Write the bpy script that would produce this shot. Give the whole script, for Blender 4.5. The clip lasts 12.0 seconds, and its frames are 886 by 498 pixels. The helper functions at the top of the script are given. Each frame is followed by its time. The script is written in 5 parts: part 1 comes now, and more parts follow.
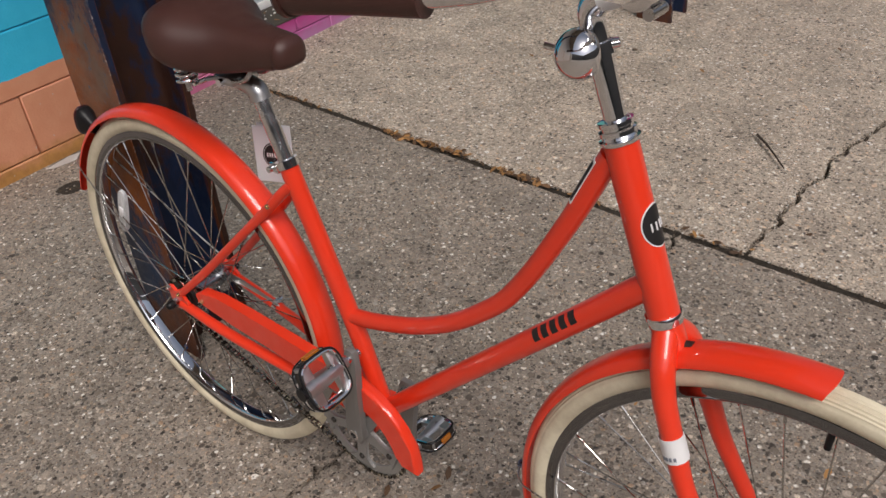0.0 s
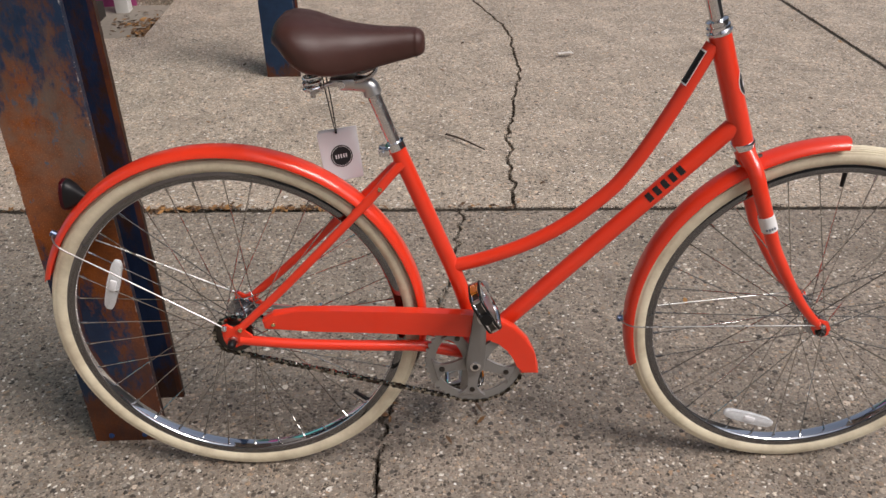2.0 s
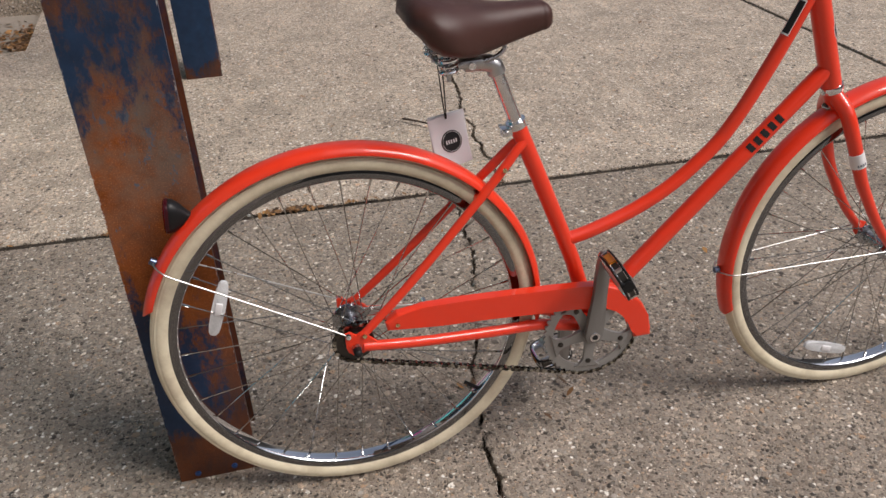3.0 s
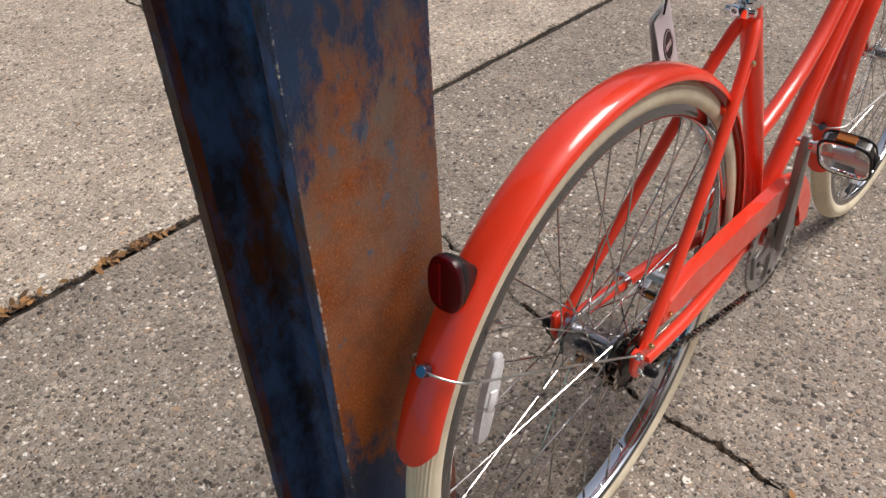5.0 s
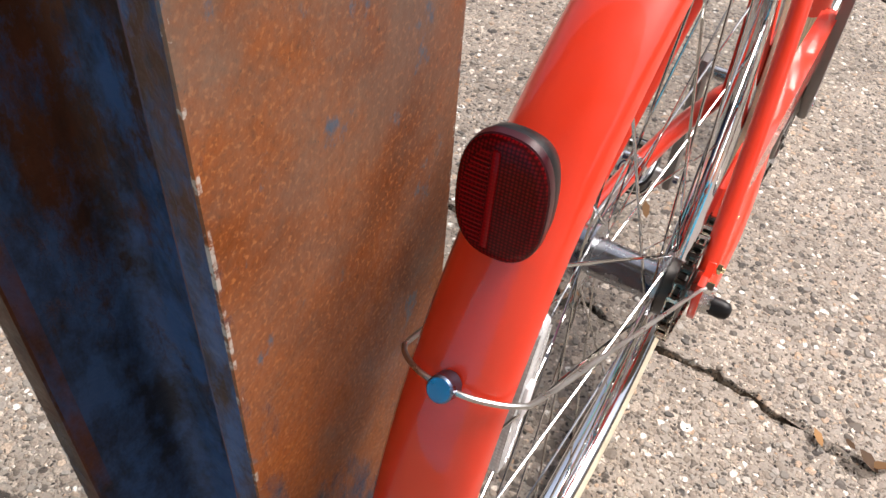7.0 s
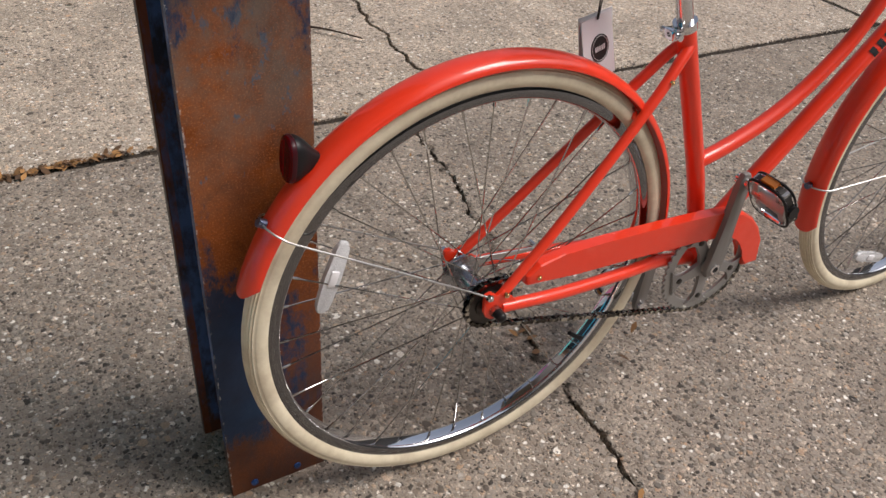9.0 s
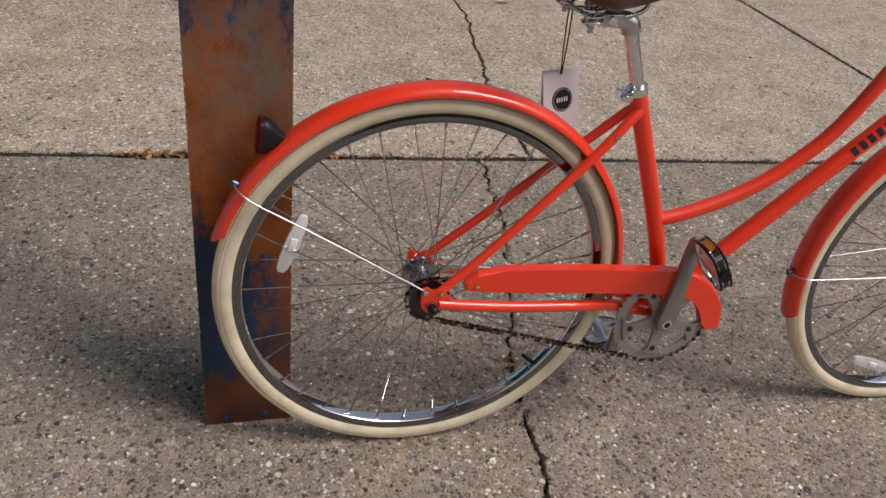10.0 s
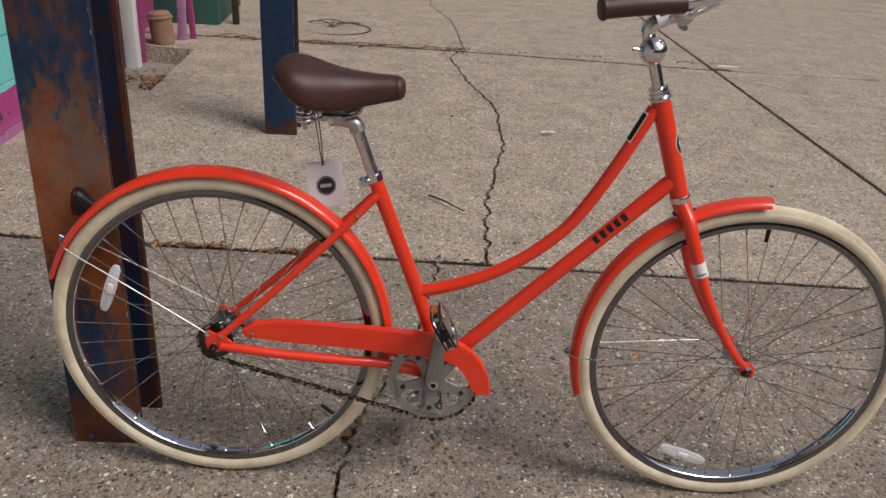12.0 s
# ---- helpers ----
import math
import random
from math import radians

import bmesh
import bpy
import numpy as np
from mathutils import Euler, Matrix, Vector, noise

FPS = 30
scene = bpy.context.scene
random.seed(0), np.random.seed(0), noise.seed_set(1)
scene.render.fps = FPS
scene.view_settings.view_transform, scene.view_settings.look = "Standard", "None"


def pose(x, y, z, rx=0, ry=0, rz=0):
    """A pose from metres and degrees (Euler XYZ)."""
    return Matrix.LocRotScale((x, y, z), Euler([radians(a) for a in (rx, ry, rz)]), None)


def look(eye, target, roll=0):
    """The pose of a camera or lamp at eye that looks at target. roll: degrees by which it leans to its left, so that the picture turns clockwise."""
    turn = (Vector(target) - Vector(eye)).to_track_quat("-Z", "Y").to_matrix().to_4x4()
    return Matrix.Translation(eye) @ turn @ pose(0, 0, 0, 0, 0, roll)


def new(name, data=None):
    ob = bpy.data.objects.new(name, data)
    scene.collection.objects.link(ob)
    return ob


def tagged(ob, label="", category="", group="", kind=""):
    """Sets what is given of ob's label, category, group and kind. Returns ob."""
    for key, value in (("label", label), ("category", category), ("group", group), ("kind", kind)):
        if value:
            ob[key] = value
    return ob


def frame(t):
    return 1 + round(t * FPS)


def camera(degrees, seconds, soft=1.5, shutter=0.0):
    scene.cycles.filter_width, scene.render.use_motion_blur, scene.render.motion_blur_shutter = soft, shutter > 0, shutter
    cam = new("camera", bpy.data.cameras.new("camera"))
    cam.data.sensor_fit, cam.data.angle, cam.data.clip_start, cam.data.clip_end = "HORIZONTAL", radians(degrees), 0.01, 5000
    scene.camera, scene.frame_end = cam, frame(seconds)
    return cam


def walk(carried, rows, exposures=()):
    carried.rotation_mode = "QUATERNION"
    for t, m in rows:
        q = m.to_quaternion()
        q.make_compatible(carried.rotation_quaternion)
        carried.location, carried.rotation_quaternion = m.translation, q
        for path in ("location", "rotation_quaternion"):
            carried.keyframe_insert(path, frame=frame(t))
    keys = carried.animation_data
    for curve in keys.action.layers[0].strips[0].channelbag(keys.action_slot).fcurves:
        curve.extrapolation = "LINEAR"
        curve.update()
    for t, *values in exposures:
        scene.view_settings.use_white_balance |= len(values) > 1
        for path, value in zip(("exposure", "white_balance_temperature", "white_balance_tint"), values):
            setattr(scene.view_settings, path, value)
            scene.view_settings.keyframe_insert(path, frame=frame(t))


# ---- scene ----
cam = camera(55.8, 12.0, soft=1.5)
PATH = [
    (0, (1.182, -0.664, 1.264), (0.107, 0.58, 0.125), -5.1),
    (0.5, (0.951, -0.819, 1.274), (0.255, 0.666, 0.129), -3.5),
    (1, (0.805, -1.022, 1.266), (0.402, 0.614, 0.188), -1.1),
    (1.5, (0.647, -1.202, 1.261), (0.445, 0.509, 0.245), -0.9),
    (2, (0.366, -1.308, 1.253), (0.397, 0.42, 0.247), -1.5),
    (2.5, (0.138, -1.3, 1.241), (0.371, 0.404, 0.221), -2.0),
    (3, (-0.108, -1.214, 1.248), (0.278, 0.445, 0.2), -2.9),
    (3.5, (-0.424, -1.051, 1.219), (0.202, 0.518, 0.148), -3.1),
    (3.7, (-0.504, -1.001, 1.215), (0.207, 0.525, 0.135), -3.2),
    (5.3, (-0.685, -0.242, 1.049), (0.539, 0.676, -0.24), -1.4),
    (5.5, (-0.667, -0.19, 1.014), (0.58, 0.63, -0.318), 0.6),
    (6, (-0.574, -0.098, 0.89), (0.686, 0.589, -0.502), 4.4),
    (6.5, (-0.505, -0.071, 0.834), (0.745, 0.574, -0.587), 5.0),
    (7, (-0.487, -0.069, 0.831), (0.756, 0.561, -0.602), 4.9),
    (7.5, (-0.511, -0.092, 0.865), (0.738, 0.567, -0.551), 4.4),
    (7.7, (-0.559, -0.142, 0.922), (0.686, 0.555, -0.48), 4.6),
    (9.3, (-0.548, -0.903, 1.142), (0.202, 0.553, -0.006), 5.3),
    (9.5, (-0.507, -0.988, 1.156), (0.177, 0.529, 0.046), 5.9),
    (10, (-0.335, -1.095, 1.164), (0.189, 0.5, 0.076), 7.3),
    (10.5, (-0.11, -1.179, 1.18), (0.236, 0.469, 0.101), 6.8),
    (11, (0.054, -1.315, 1.201), (0.308, 0.415, 0.23), 5.8),
    (11.5, (0.211, -1.419, 1.236), (0.401, 0.363, 0.347), 4.7),
    (12, (0.398, -1.511, 1.244), (0.463, 0.306, 0.411), 2.8),
]
EXPOSURES = [(0, -0.47, 6290, 14), (1.5, -0.28, 6290, 14), (3.7, -0.22, 6290, 14), (5.3, 0.16, 6290, 14), (6.0, 0.6, 6290, 14), (6.8, 0.8, 6290, 14), (7.7, 0.5, 6290, 14), (9.3, -0.26, 6290, 14), (10.5, -0.43, 6290, 14), (12, -0.51, 6290, 14)]
walk(cam, [(t, look(eye, target, roll)) for t, eye, target, roll in PATH], EXPOSURES)

# ---- light and exposure ----
SUN_DIR = Vector((0.62, -0.42, 0.95)).normalized()
world = bpy.data.worlds.new("sky")
scene.world = world
world.use_nodes = True
wn = world.node_tree
sky = wn.nodes.new("ShaderNodeTexSky")
sky.sky_type, sky.sun_disc = "NISHITA", False
sky.sun_elevation = math.asin(SUN_DIR.z)
sky.sun_rotation = math.atan2(SUN_DIR.x, SUN_DIR.y)
sky.air_density, sky.dust_density, sky.ozone_density = 1.0, 4.0, 1.0
haze = wn.nodes.new("ShaderNodeHueSaturation")
haze.inputs["Saturation"].default_value = 0.5
wn.links.new(sky.outputs[0], haze.inputs["Color"])
wn.links.new(haze.outputs[0], wn.nodes["Background"].inputs[0])
wn.nodes["Background"].inputs[1].default_value = 0.11
sun = new("sun", bpy.data.lights.new("sun", "SUN"))
sun.data.energy, sun.data.angle, sun.data.color = 3.05, radians(28), (1.0, 0.92, 0.82)
sun.matrix_world = look(SUN_DIR * 20, (0, 0, 0))


# ---- materials ----
def mat(name, colour=(0.5, 0.5, 0.5), rough=0.5, metal=0.0, coat=0.0):
    m = bpy.data.materials.new(name)
    m.use_nodes = True
    b = m.node_tree.nodes["Principled BSDF"]
    b.inputs["Base Color"].default_value = (*colour, 1)
    b.inputs["Roughness"].default_value = rough
    b.inputs["Metallic"].default_value = metal
    b.inputs["Coat Weight"].default_value = coat
    b.inputs["Coat Roughness"].default_value = 0.04
    return m


class Nodes:
    """Short hand for building a node material."""

    def __init__(self, m):
        self.t, self.b = m.node_tree, m.node_tree.nodes["Principled BSDF"]
        self.co = self.t.nodes.new("ShaderNodeTexCoord").outputs["Object"]

    def put(self, value, socket):
        if isinstance(value, (int, float)):
            socket.default_value = value
        elif isinstance(value, tuple):
            socket.default_value = (*value, 1) if len(value) == 3 and socket.type == "RGBA" else value
        else:
            self.t.links.new(value, socket)

    def scaled(self, x, y, z):
        n = self.t.nodes.new("ShaderNodeMapping")
        self.put(self.co, n.inputs["Vector"])
        n.inputs["Scale"].default_value = (x, y, z)
        return n.outputs[0]

    def noise(self, scale, detail=4.0, rough=0.55, co=None):
        n = self.t.nodes.new("ShaderNodeTexNoise")
        self.put(co or self.co, n.inputs["Vector"])
        n.inputs["Scale"].default_value, n.inputs["Detail"].default_value, n.inputs["Roughness"].default_value = scale, detail, rough
        return n.outputs["Fac"]

    def cells(self, scale, co=None, feature="F1", rand=1.0):
        n = self.t.nodes.new("ShaderNodeTexVoronoi")
        n.feature = feature
        self.put(co or self.co, n.inputs["Vector"])
        n.inputs["Scale"].default_value, n.inputs["Randomness"].default_value = scale, rand
        return n.outputs["Distance"], (n.outputs["Color"] if feature == "F1" else None)

    def ramp(self, fac, *stops, smooth=False):
        n = self.t.nodes.new("ShaderNodeValToRGB")
        n.color_ramp.interpolation = "EASE" if smooth else "LINEAR"
        e = n.color_ramp.elements
        while len(e) < len(stops):
            e.new(0.5)
        for el, (p, c) in zip(e, stops):
            el.position = p
            el.color = (*c, 1) if isinstance(c, tuple) else (c, c, c, 1)
        self.put(fac, n.inputs[0])
        return n.outputs[0]

    def mix(self, fac, a, b, kind="MIX"):
        n = self.t.nodes.new("ShaderNodeMix")
        n.data_type, n.blend_type = "RGBA", kind
        self.put(fac, n.inputs[0]), self.put(a, n.inputs[6]), self.put(b, n.inputs[7])
        return n.outputs[2]

    def sums(self, kind, a, b=0.0):
        n = self.t.nodes.new("ShaderNodeMath")
        n.operation = kind
        self.put(a, n.inputs[0]), self.put(b, n.inputs[1])
        return n.outputs[0]

    def axis(self, k):
        n = self.t.nodes.new("ShaderNodeSeparateXYZ")
        self.put(self.co, n.inputs[0])
        return n.outputs[k]

    def chance(self):
        return self.t.nodes.new("ShaderNodeObjectInfo").outputs["Random"]

    def colour(self, v):
        self.put(v, self.b.inputs["Base Color"])

    def rough(self, v):
        self.put(v, self.b.inputs["Roughness"])

    def bump(self, height, depth, strength=1.0):
        n = self.t.nodes.new("ShaderNodeBump")
        n.inputs["Strength"].default_value, n.inputs["Distance"].default_value = strength, depth
        self.put(height, n.inputs["Height"])
        self.put(n.outputs[0], self.b.inputs["Normal"])


def painted(name, colour, rough=0.3, coat=0.5):
    m = mat(name, colour, rough, 0, coat)
    k = Nodes(m)
    n = k.noise(9, 3)
    k.colour(k.mix(n, tuple(c * 0.9 for c in colour), tuple(min(1, c * 1.08) for c in colour)))
    k.rough(k.ramp(k.noise(40, 5), (0.3, rough * 0.8), (0.7, rough * 1.35)))
    k.bump(k.noise(60, 2), 0.0003, 0.08)
    return m


def metal_of(name, colour, rough, grain=60):
    m = mat(name, colour, rough, 1.0)
    k = Nodes(m)
    k.rough(k.ramp(k.noise(grain, 4), (0.3, rough * 0.7), (0.7, rough * 1.5)))
    return m


ORANGE = painted("orange_enamel", (0.82, 0.042, 0.011), 0.4, 0.9)
ORANGE.node_tree.nodes["Principled BSDF"].inputs["Specular IOR Level"].default_value = 0.3
CHROME = metal_of("chrome", (0.82, 0.83, 0.85), 0.05)
STEEL = metal_of("zinc_steel", (0.52, 0.52, 0.52), 0.24)
SATIN_CHROME = metal_of("satin_chrome", (0.78, 0.79, 0.81), 0.2)
ALLOY = metal_of("polished_alloy", (0.58, 0.58, 0.58), 0.34)
RING_ALLOY = mat("satin_alloy", (0.36, 0.36, 0.35), 0.36, 0.6)
RIM_ALLOY = metal_of("rim_chrome", (0.36, 0.37, 0.39), 0.05)
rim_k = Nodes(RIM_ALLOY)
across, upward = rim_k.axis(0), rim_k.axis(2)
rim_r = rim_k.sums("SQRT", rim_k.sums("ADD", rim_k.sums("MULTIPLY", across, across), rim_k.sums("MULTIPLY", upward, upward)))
# sides painted dark for their dark reflections, inner face bright as if mirroring sky
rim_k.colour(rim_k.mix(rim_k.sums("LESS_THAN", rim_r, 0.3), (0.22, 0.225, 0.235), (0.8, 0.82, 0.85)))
SPOKE_STEEL = metal_of("spoke_steel", (0.5, 0.495, 0.48), 0.06)
STAY_WIRE = metal_of("stay_wire", (0.48, 0.48, 0.47), 0.3)
BRASS = metal_of("brass_screw", (0.72, 0.6, 0.36), 0.2)
CHAIN_STEEL = metal_of("chain_steel", (0.34, 0.32, 0.28), 0.16)
links_k = Nodes(CHAIN_STEEL)
# glints are put in by colour: some links bright at random, the rest dark
links_k.colour(links_k.ramp(links_k.t.nodes.new("ShaderNodeNewGeometry").outputs["Random Per Island"], (0.0, (0.03, 0.028, 0.025)), (0.55, (0.12, 0.11, 0.095)), (0.72, (0.55, 0.53, 0.47))))
# the blue sky mirrored in the bolts is put into their base colour
BOLT_STEEL = metal_of("bolt_steel", (0.16, 0.2, 0.3), 0.3)
HUB_STEEL = metal_of("hub_steel", (0.38, 0.39, 0.41), 0.22)
SPIDER_ALLOY = mat("spider_alloy", (0.3, 0.295, 0.285), 0.42, 0.5)
ALLOY_GREY = mat("cast_alloy", (0.22, 0.21, 0.2), 0.5, 0.35)
DARK_STEEL = metal_of("oiled_steel", (0.09, 0.085, 0.08), 0.42)
BLACK = mat("black_plastic", (0.01, 0.01, 0.011), 0.4)
PLUM = mat("dark_plum_plastic", (0.04, 0.004, 0.008), 0.28)
PLUM.node_tree.nodes["Principled BSDF"].inputs["Specular IOR Level"].default_value = 0.25
WHITE_CARD = mat("card", (0.78, 0.78, 0.8), 0.6)
BLACK.node_tree.nodes["Principled BSDF"].inputs["Specular IOR Level"].default_value = 0.25
BLACK_INK = mat("black_print", (0.012, 0.012, 0.013), 0.45)
WHITE_INK = mat("white_print", (0.8, 0.8, 0.8), 0.5)
GREY_INK = mat("grey_print", (0.2, 0.22, 0.26), 0.5)
AMBER = mat("amber_reflector", (0.42, 0.14, 0.015), 0.2, 0, 0.6)
STRING = mat("black_cord", (0.02, 0.02, 0.02), 0.8)


def red_lens(name, light, dark):
    m = mat(name, light, 0.16)
    m.node_tree.nodes["Principled BSDF"].inputs["Specular IOR Level"].default_value = 0.12
    k = Nodes(m)
    d, c = k.cells(620, rand=0.1)
    k.colour(k.mix(k.ramp(d, (0.1, 0.0), (0.55, 1.0)), light, dark))
    k.bump(d, 0.0003, 0.1)
    return m


RED_LENS = red_lens("red_lens", (0.22, 0.002, 0.005), (0.05, 0.0006, 0.0015))
RED_BRIGHT = red_lens("bright_red_lens", (0.42, 0.003, 0.008), (0.2, 0.002, 0.004))


def clear_lens():
    m = mat("clear_lens", (0.72, 0.74, 0.75), 0.16, 0, 0.8)
    k = Nodes(m)
    d, c = k.cells(420, rand=0.3)
    k.colour(k.mix(k.ramp(d, (0.1, 0.0), (0.6, 1.0)), (0.9, 0.91, 0.92), (0.6, 0.62, 0.64)))
    k.bump(d, 0.001, 0.7)
    return m


CLEAR_LENS = clear_lens()


def tyre_rubber():
    m = mat("cream_rubber", (0.6, 0.5, 0.33), 0.62)
    k = Nodes(m)
    dirt = k.ramp(k.noise(14, 6, 0.65), (0.42, 0.0), (0.68, 1.0))
    fine = k.noise(150, 3)
    base = k.mix(fine, (0.67, 0.6, 0.43), (0.76, 0.7, 0.54))
    k.colour(k.mix(k.sums("MULTIPLY", dirt, 0.5), base, (0.36, 0.29, 0.19)))
    k.bump(fine, 0.0006, 0.4)
    return m


RUBBER = tyre_rubber()


def saddle_vinyl():
    m = mat("brown_vinyl", (0.07, 0.026, 0.02), 0.42)
    k = Nodes(m)
    d, c = k.cells(900)
    k.colour(k.mix(k.noise(30, 4), (0.046, 0.017, 0.013), (0.07, 0.027, 0.021)))
    k.rough(k.ramp(k.noise(45, 4), (0.3, 0.34), (0.7, 0.5)))
    k.bump(d, 0.0007, 0.35)
    return m


VINYL = saddle_vinyl()


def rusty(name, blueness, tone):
    """Weathered steel with the remains of blue paint; old dark coats survive high up, the foot is darker, and shade
    between the flanges is put into the colours.
    """
    m = mat(name, (0.2, 0.08, 0.03), 0.5)
    k = Nodes(m)
    x, y, z = k.axis(0), k.axis(1), k.axis(2)
    ax = k.sums("ABSOLUTE", x)
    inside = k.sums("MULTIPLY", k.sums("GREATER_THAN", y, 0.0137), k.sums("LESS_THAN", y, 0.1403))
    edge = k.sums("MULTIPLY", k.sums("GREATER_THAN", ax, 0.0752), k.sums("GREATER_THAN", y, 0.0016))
    fine = k.noise(46, 6, 0.65)
    spots = k.noise(170, 4, 0.6)
    # open rust: orange and brick tones, fine grain, dark pits
    rust = k.ramp(k.noise(9, 6, 0.62), (0.28, (0.1, 0.026, 0.006)), (0.44, (0.2, 0.053, 0.009)), (0.56, (0.28, 0.078, 0.013)), (0.72, (0.25, 0.063, 0.014)))
    rust = k.mix(k.ramp(k.noise(330, 3, 0.65), (0.32, 0.5), (0.5, 0.0)), rust, (0.1, 0.032, 0.012))
    rust = k.mix(k.ramp(k.noise(420, 2, 0.6), (0.54, 0.0), (0.68, 0.6)), rust, (0.52, 0.2, 0.065))
    rust = k.mix(k.ramp(k.noise(190, 5, 0.75), (0.61, 0.0), (0.67, 0.75)), rust, (0.05, 0.018, 0.009))
    rust = k.mix(k.ramp(fine, (0.3, 0.35), (0.5, 0.0)), rust, (0.07, 0.023, 0.01))
    rust = k.mix(1.0, rust, (tone, tone, tone), "MULTIPLY")
    # thin grey veil of old paint and blue flecks, thickest at two thirds of a metre and up
    zone = k.ramp(z, (0.6, 0.0), (0.77, 0.6), (0.86, 1.0))
    veil = k.sums("MULTIPLY", zone, k.ramp(k.noise(11, 7, 0.68), (0.38, 0.0), (0.6, 0.8)))
    rust = k.mix(veil, rust, (0.15, 0.145, 0.125))
    flecks = k.sums("ADD", k.noise(34, 6, 0.7, k.scaled(1, 1, 0.6)), k.sums("MULTIPLY", zone, 0.1))
    rust = k.mix(k.ramp(flecks, (0.645, 0.0), (0.7, 0.8)), rust, (0.06, 0.12, 0.18))
    # dark coats high up, darker patches at the foot
    high = k.ramp(z, (0.0, 0.0), (0.82, 0.0), (1.08, 1.0))
    streaky = k.noise(11, 7, 0.7, k.scaled(1, 1, 0.3))
    old = k.mix(k.ramp(streaky, (0.42, 0.0), (0.6, 1.0)), (0.1, 0.036, 0.018), (0.034, 0.03, 0.036))
    rust = k.mix(k.sums("MULTIPLY", high, k.ramp(k.noise(6, 4, 0.6, k.scaled(1.4, 1, 0.3)), (0.36, 0.45), (0.56, 1.0))), rust, old)
    low = k.ramp(z, (0.3, 1.0), (0.56, 0.0))
    rust = k.mix(k.sums("MULTIPLY", low, k.ramp(k.noise(8, 5, 0.65), (0.34, 0.55), (0.56, 0.95))), rust, old)
    # shade between the flanges is put into these tones; the +x recess darker still
    shaded_rust = k.mix(k.ramp(k.noise(22, 6, 0.7, k.scaled(1, 1, 0.35)), (0.4, 0.0), (0.62, 1.0)), (0.03, 0.019, 0.016), (0.095, 0.036, 0.018))
    shaded_rust = k.mix(k.sums("GREATER_THAN", x, 0.004), shaded_rust, k.mix(k.noise(24, 6, 0.7), (0.014, 0.009, 0.008), (0.055, 0.021, 0.012)))
    rust = k.mix(k.sums("MAXIMUM", inside, edge), rust, shaded_rust)
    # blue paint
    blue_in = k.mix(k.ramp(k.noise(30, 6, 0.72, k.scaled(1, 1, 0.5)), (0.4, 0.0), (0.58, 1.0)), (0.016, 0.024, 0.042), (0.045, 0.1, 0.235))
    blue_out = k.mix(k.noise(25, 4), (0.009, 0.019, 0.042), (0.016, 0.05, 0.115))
    # real blue paint, with recess shade put in on the +x side
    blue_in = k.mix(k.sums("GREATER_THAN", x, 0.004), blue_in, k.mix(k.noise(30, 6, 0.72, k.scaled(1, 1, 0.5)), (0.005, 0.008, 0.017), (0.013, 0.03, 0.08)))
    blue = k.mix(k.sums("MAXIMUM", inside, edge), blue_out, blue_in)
    patch = k.sums("ADD", k.sums("MULTIPLY", k.noise(4.6, 3, 0.5, k.scaled(1.6, 1.6, 0.5)), 0.58), k.sums("MULTIPLY", k.noise(52, 8, 0.76, k.scaled(1, 1, 0.5)), 0.48))
    patch = k.sums("ADD", patch, k.sums("SUBTRACT", k.sums("MULTIPLY", high, 0.075), 0.028))
    off_x, off_z = k.sums("MULTIPLY", k.sums("ADD", x, 0.052), 2.3), k.sums("MULTIPLY", k.sums("SUBTRACT", z, 0.37), 0.8)
    foot = k.sums("SQRT", k.sums("ADD", k.sums("MULTIPLY", off_x, off_x), k.sums("MULTIPLY", off_z, off_z)))
    patch = k.sums("ADD", patch, k.ramp(foot, (0.0, 0.24), (0.13, 0.13), (0.26, 0.0)))
    patch = k.sums("SUBTRACT", patch, k.ramp(z, (0.16, 0.17), (0.28, 0.0)))
    patch = k.sums("ADD", patch, k.sums("ADD", blueness, k.sums("ADD", k.sums("MULTIPLY", inside, 0.11), k.sums("MULTIPLY", edge, 0.06))))
    faces = k.sums("MULTIPLY", inside, k.sums("GREATER_THAN", k.sums("ABSOLUTE", k.sums("SUBTRACT", y, 0.077)), 0.056))
    patch = k.sums("SUBTRACT", patch, k.sums("MULTIPLY", faces, 0.03))
    patch = k.sums("SUBTRACT", patch, k.sums("MULTIPLY", k.sums("MULTIPLY", edge, k.sums("GREATER_THAN", y, 0.139)), 0.16))
    mask = k.ramp(patch, (0.55, 0.0), (0.62, 0.95))
    out = k.mix(mask, rust, blue)
    # rusty line along the arrises, bare pale chips on them
    line = k.sums("MULTIPLY", k.sums("GREATER_THAN", ax, 0.066), k.sums("LESS_THAN", k.sums("ABSOLUTE", k.sums("SUBTRACT", k.sums("ABSOLUTE", k.sums("SUBTRACT", y, 0.077)), 0.061)), 0.0022))
    out = k.mix(k.sums("MULTIPLY", line, k.ramp(k.noise(18, 5, 0.7, k.scaled(1, 1, 0.4)), (0.36, 0.0), (0.56, 0.9))), out, (0.13, 0.04, 0.014))
    corner = k.sums("MULTIPLY", k.sums("GREATER_THAN", ax, 0.0753), k.sums("GREATER_THAN", k.sums("ABSOLUTE", k.sums("SUBTRACT", y, 0.077)), 0.0752))
    chips = k.sums("MULTIPLY", corner, k.ramp(k.noise(75, 6, 0.75), (0.54, 0.0), (0.6, 0.85)))
    k.colour(k.mix(chips, out, (0.5, 0.47, 0.43)))
    k.rough(k.ramp(fine, (0.3, 0.36), (0.7, 0.6)))
    k.b.inputs["Specular IOR Level"].default_value = 0.22
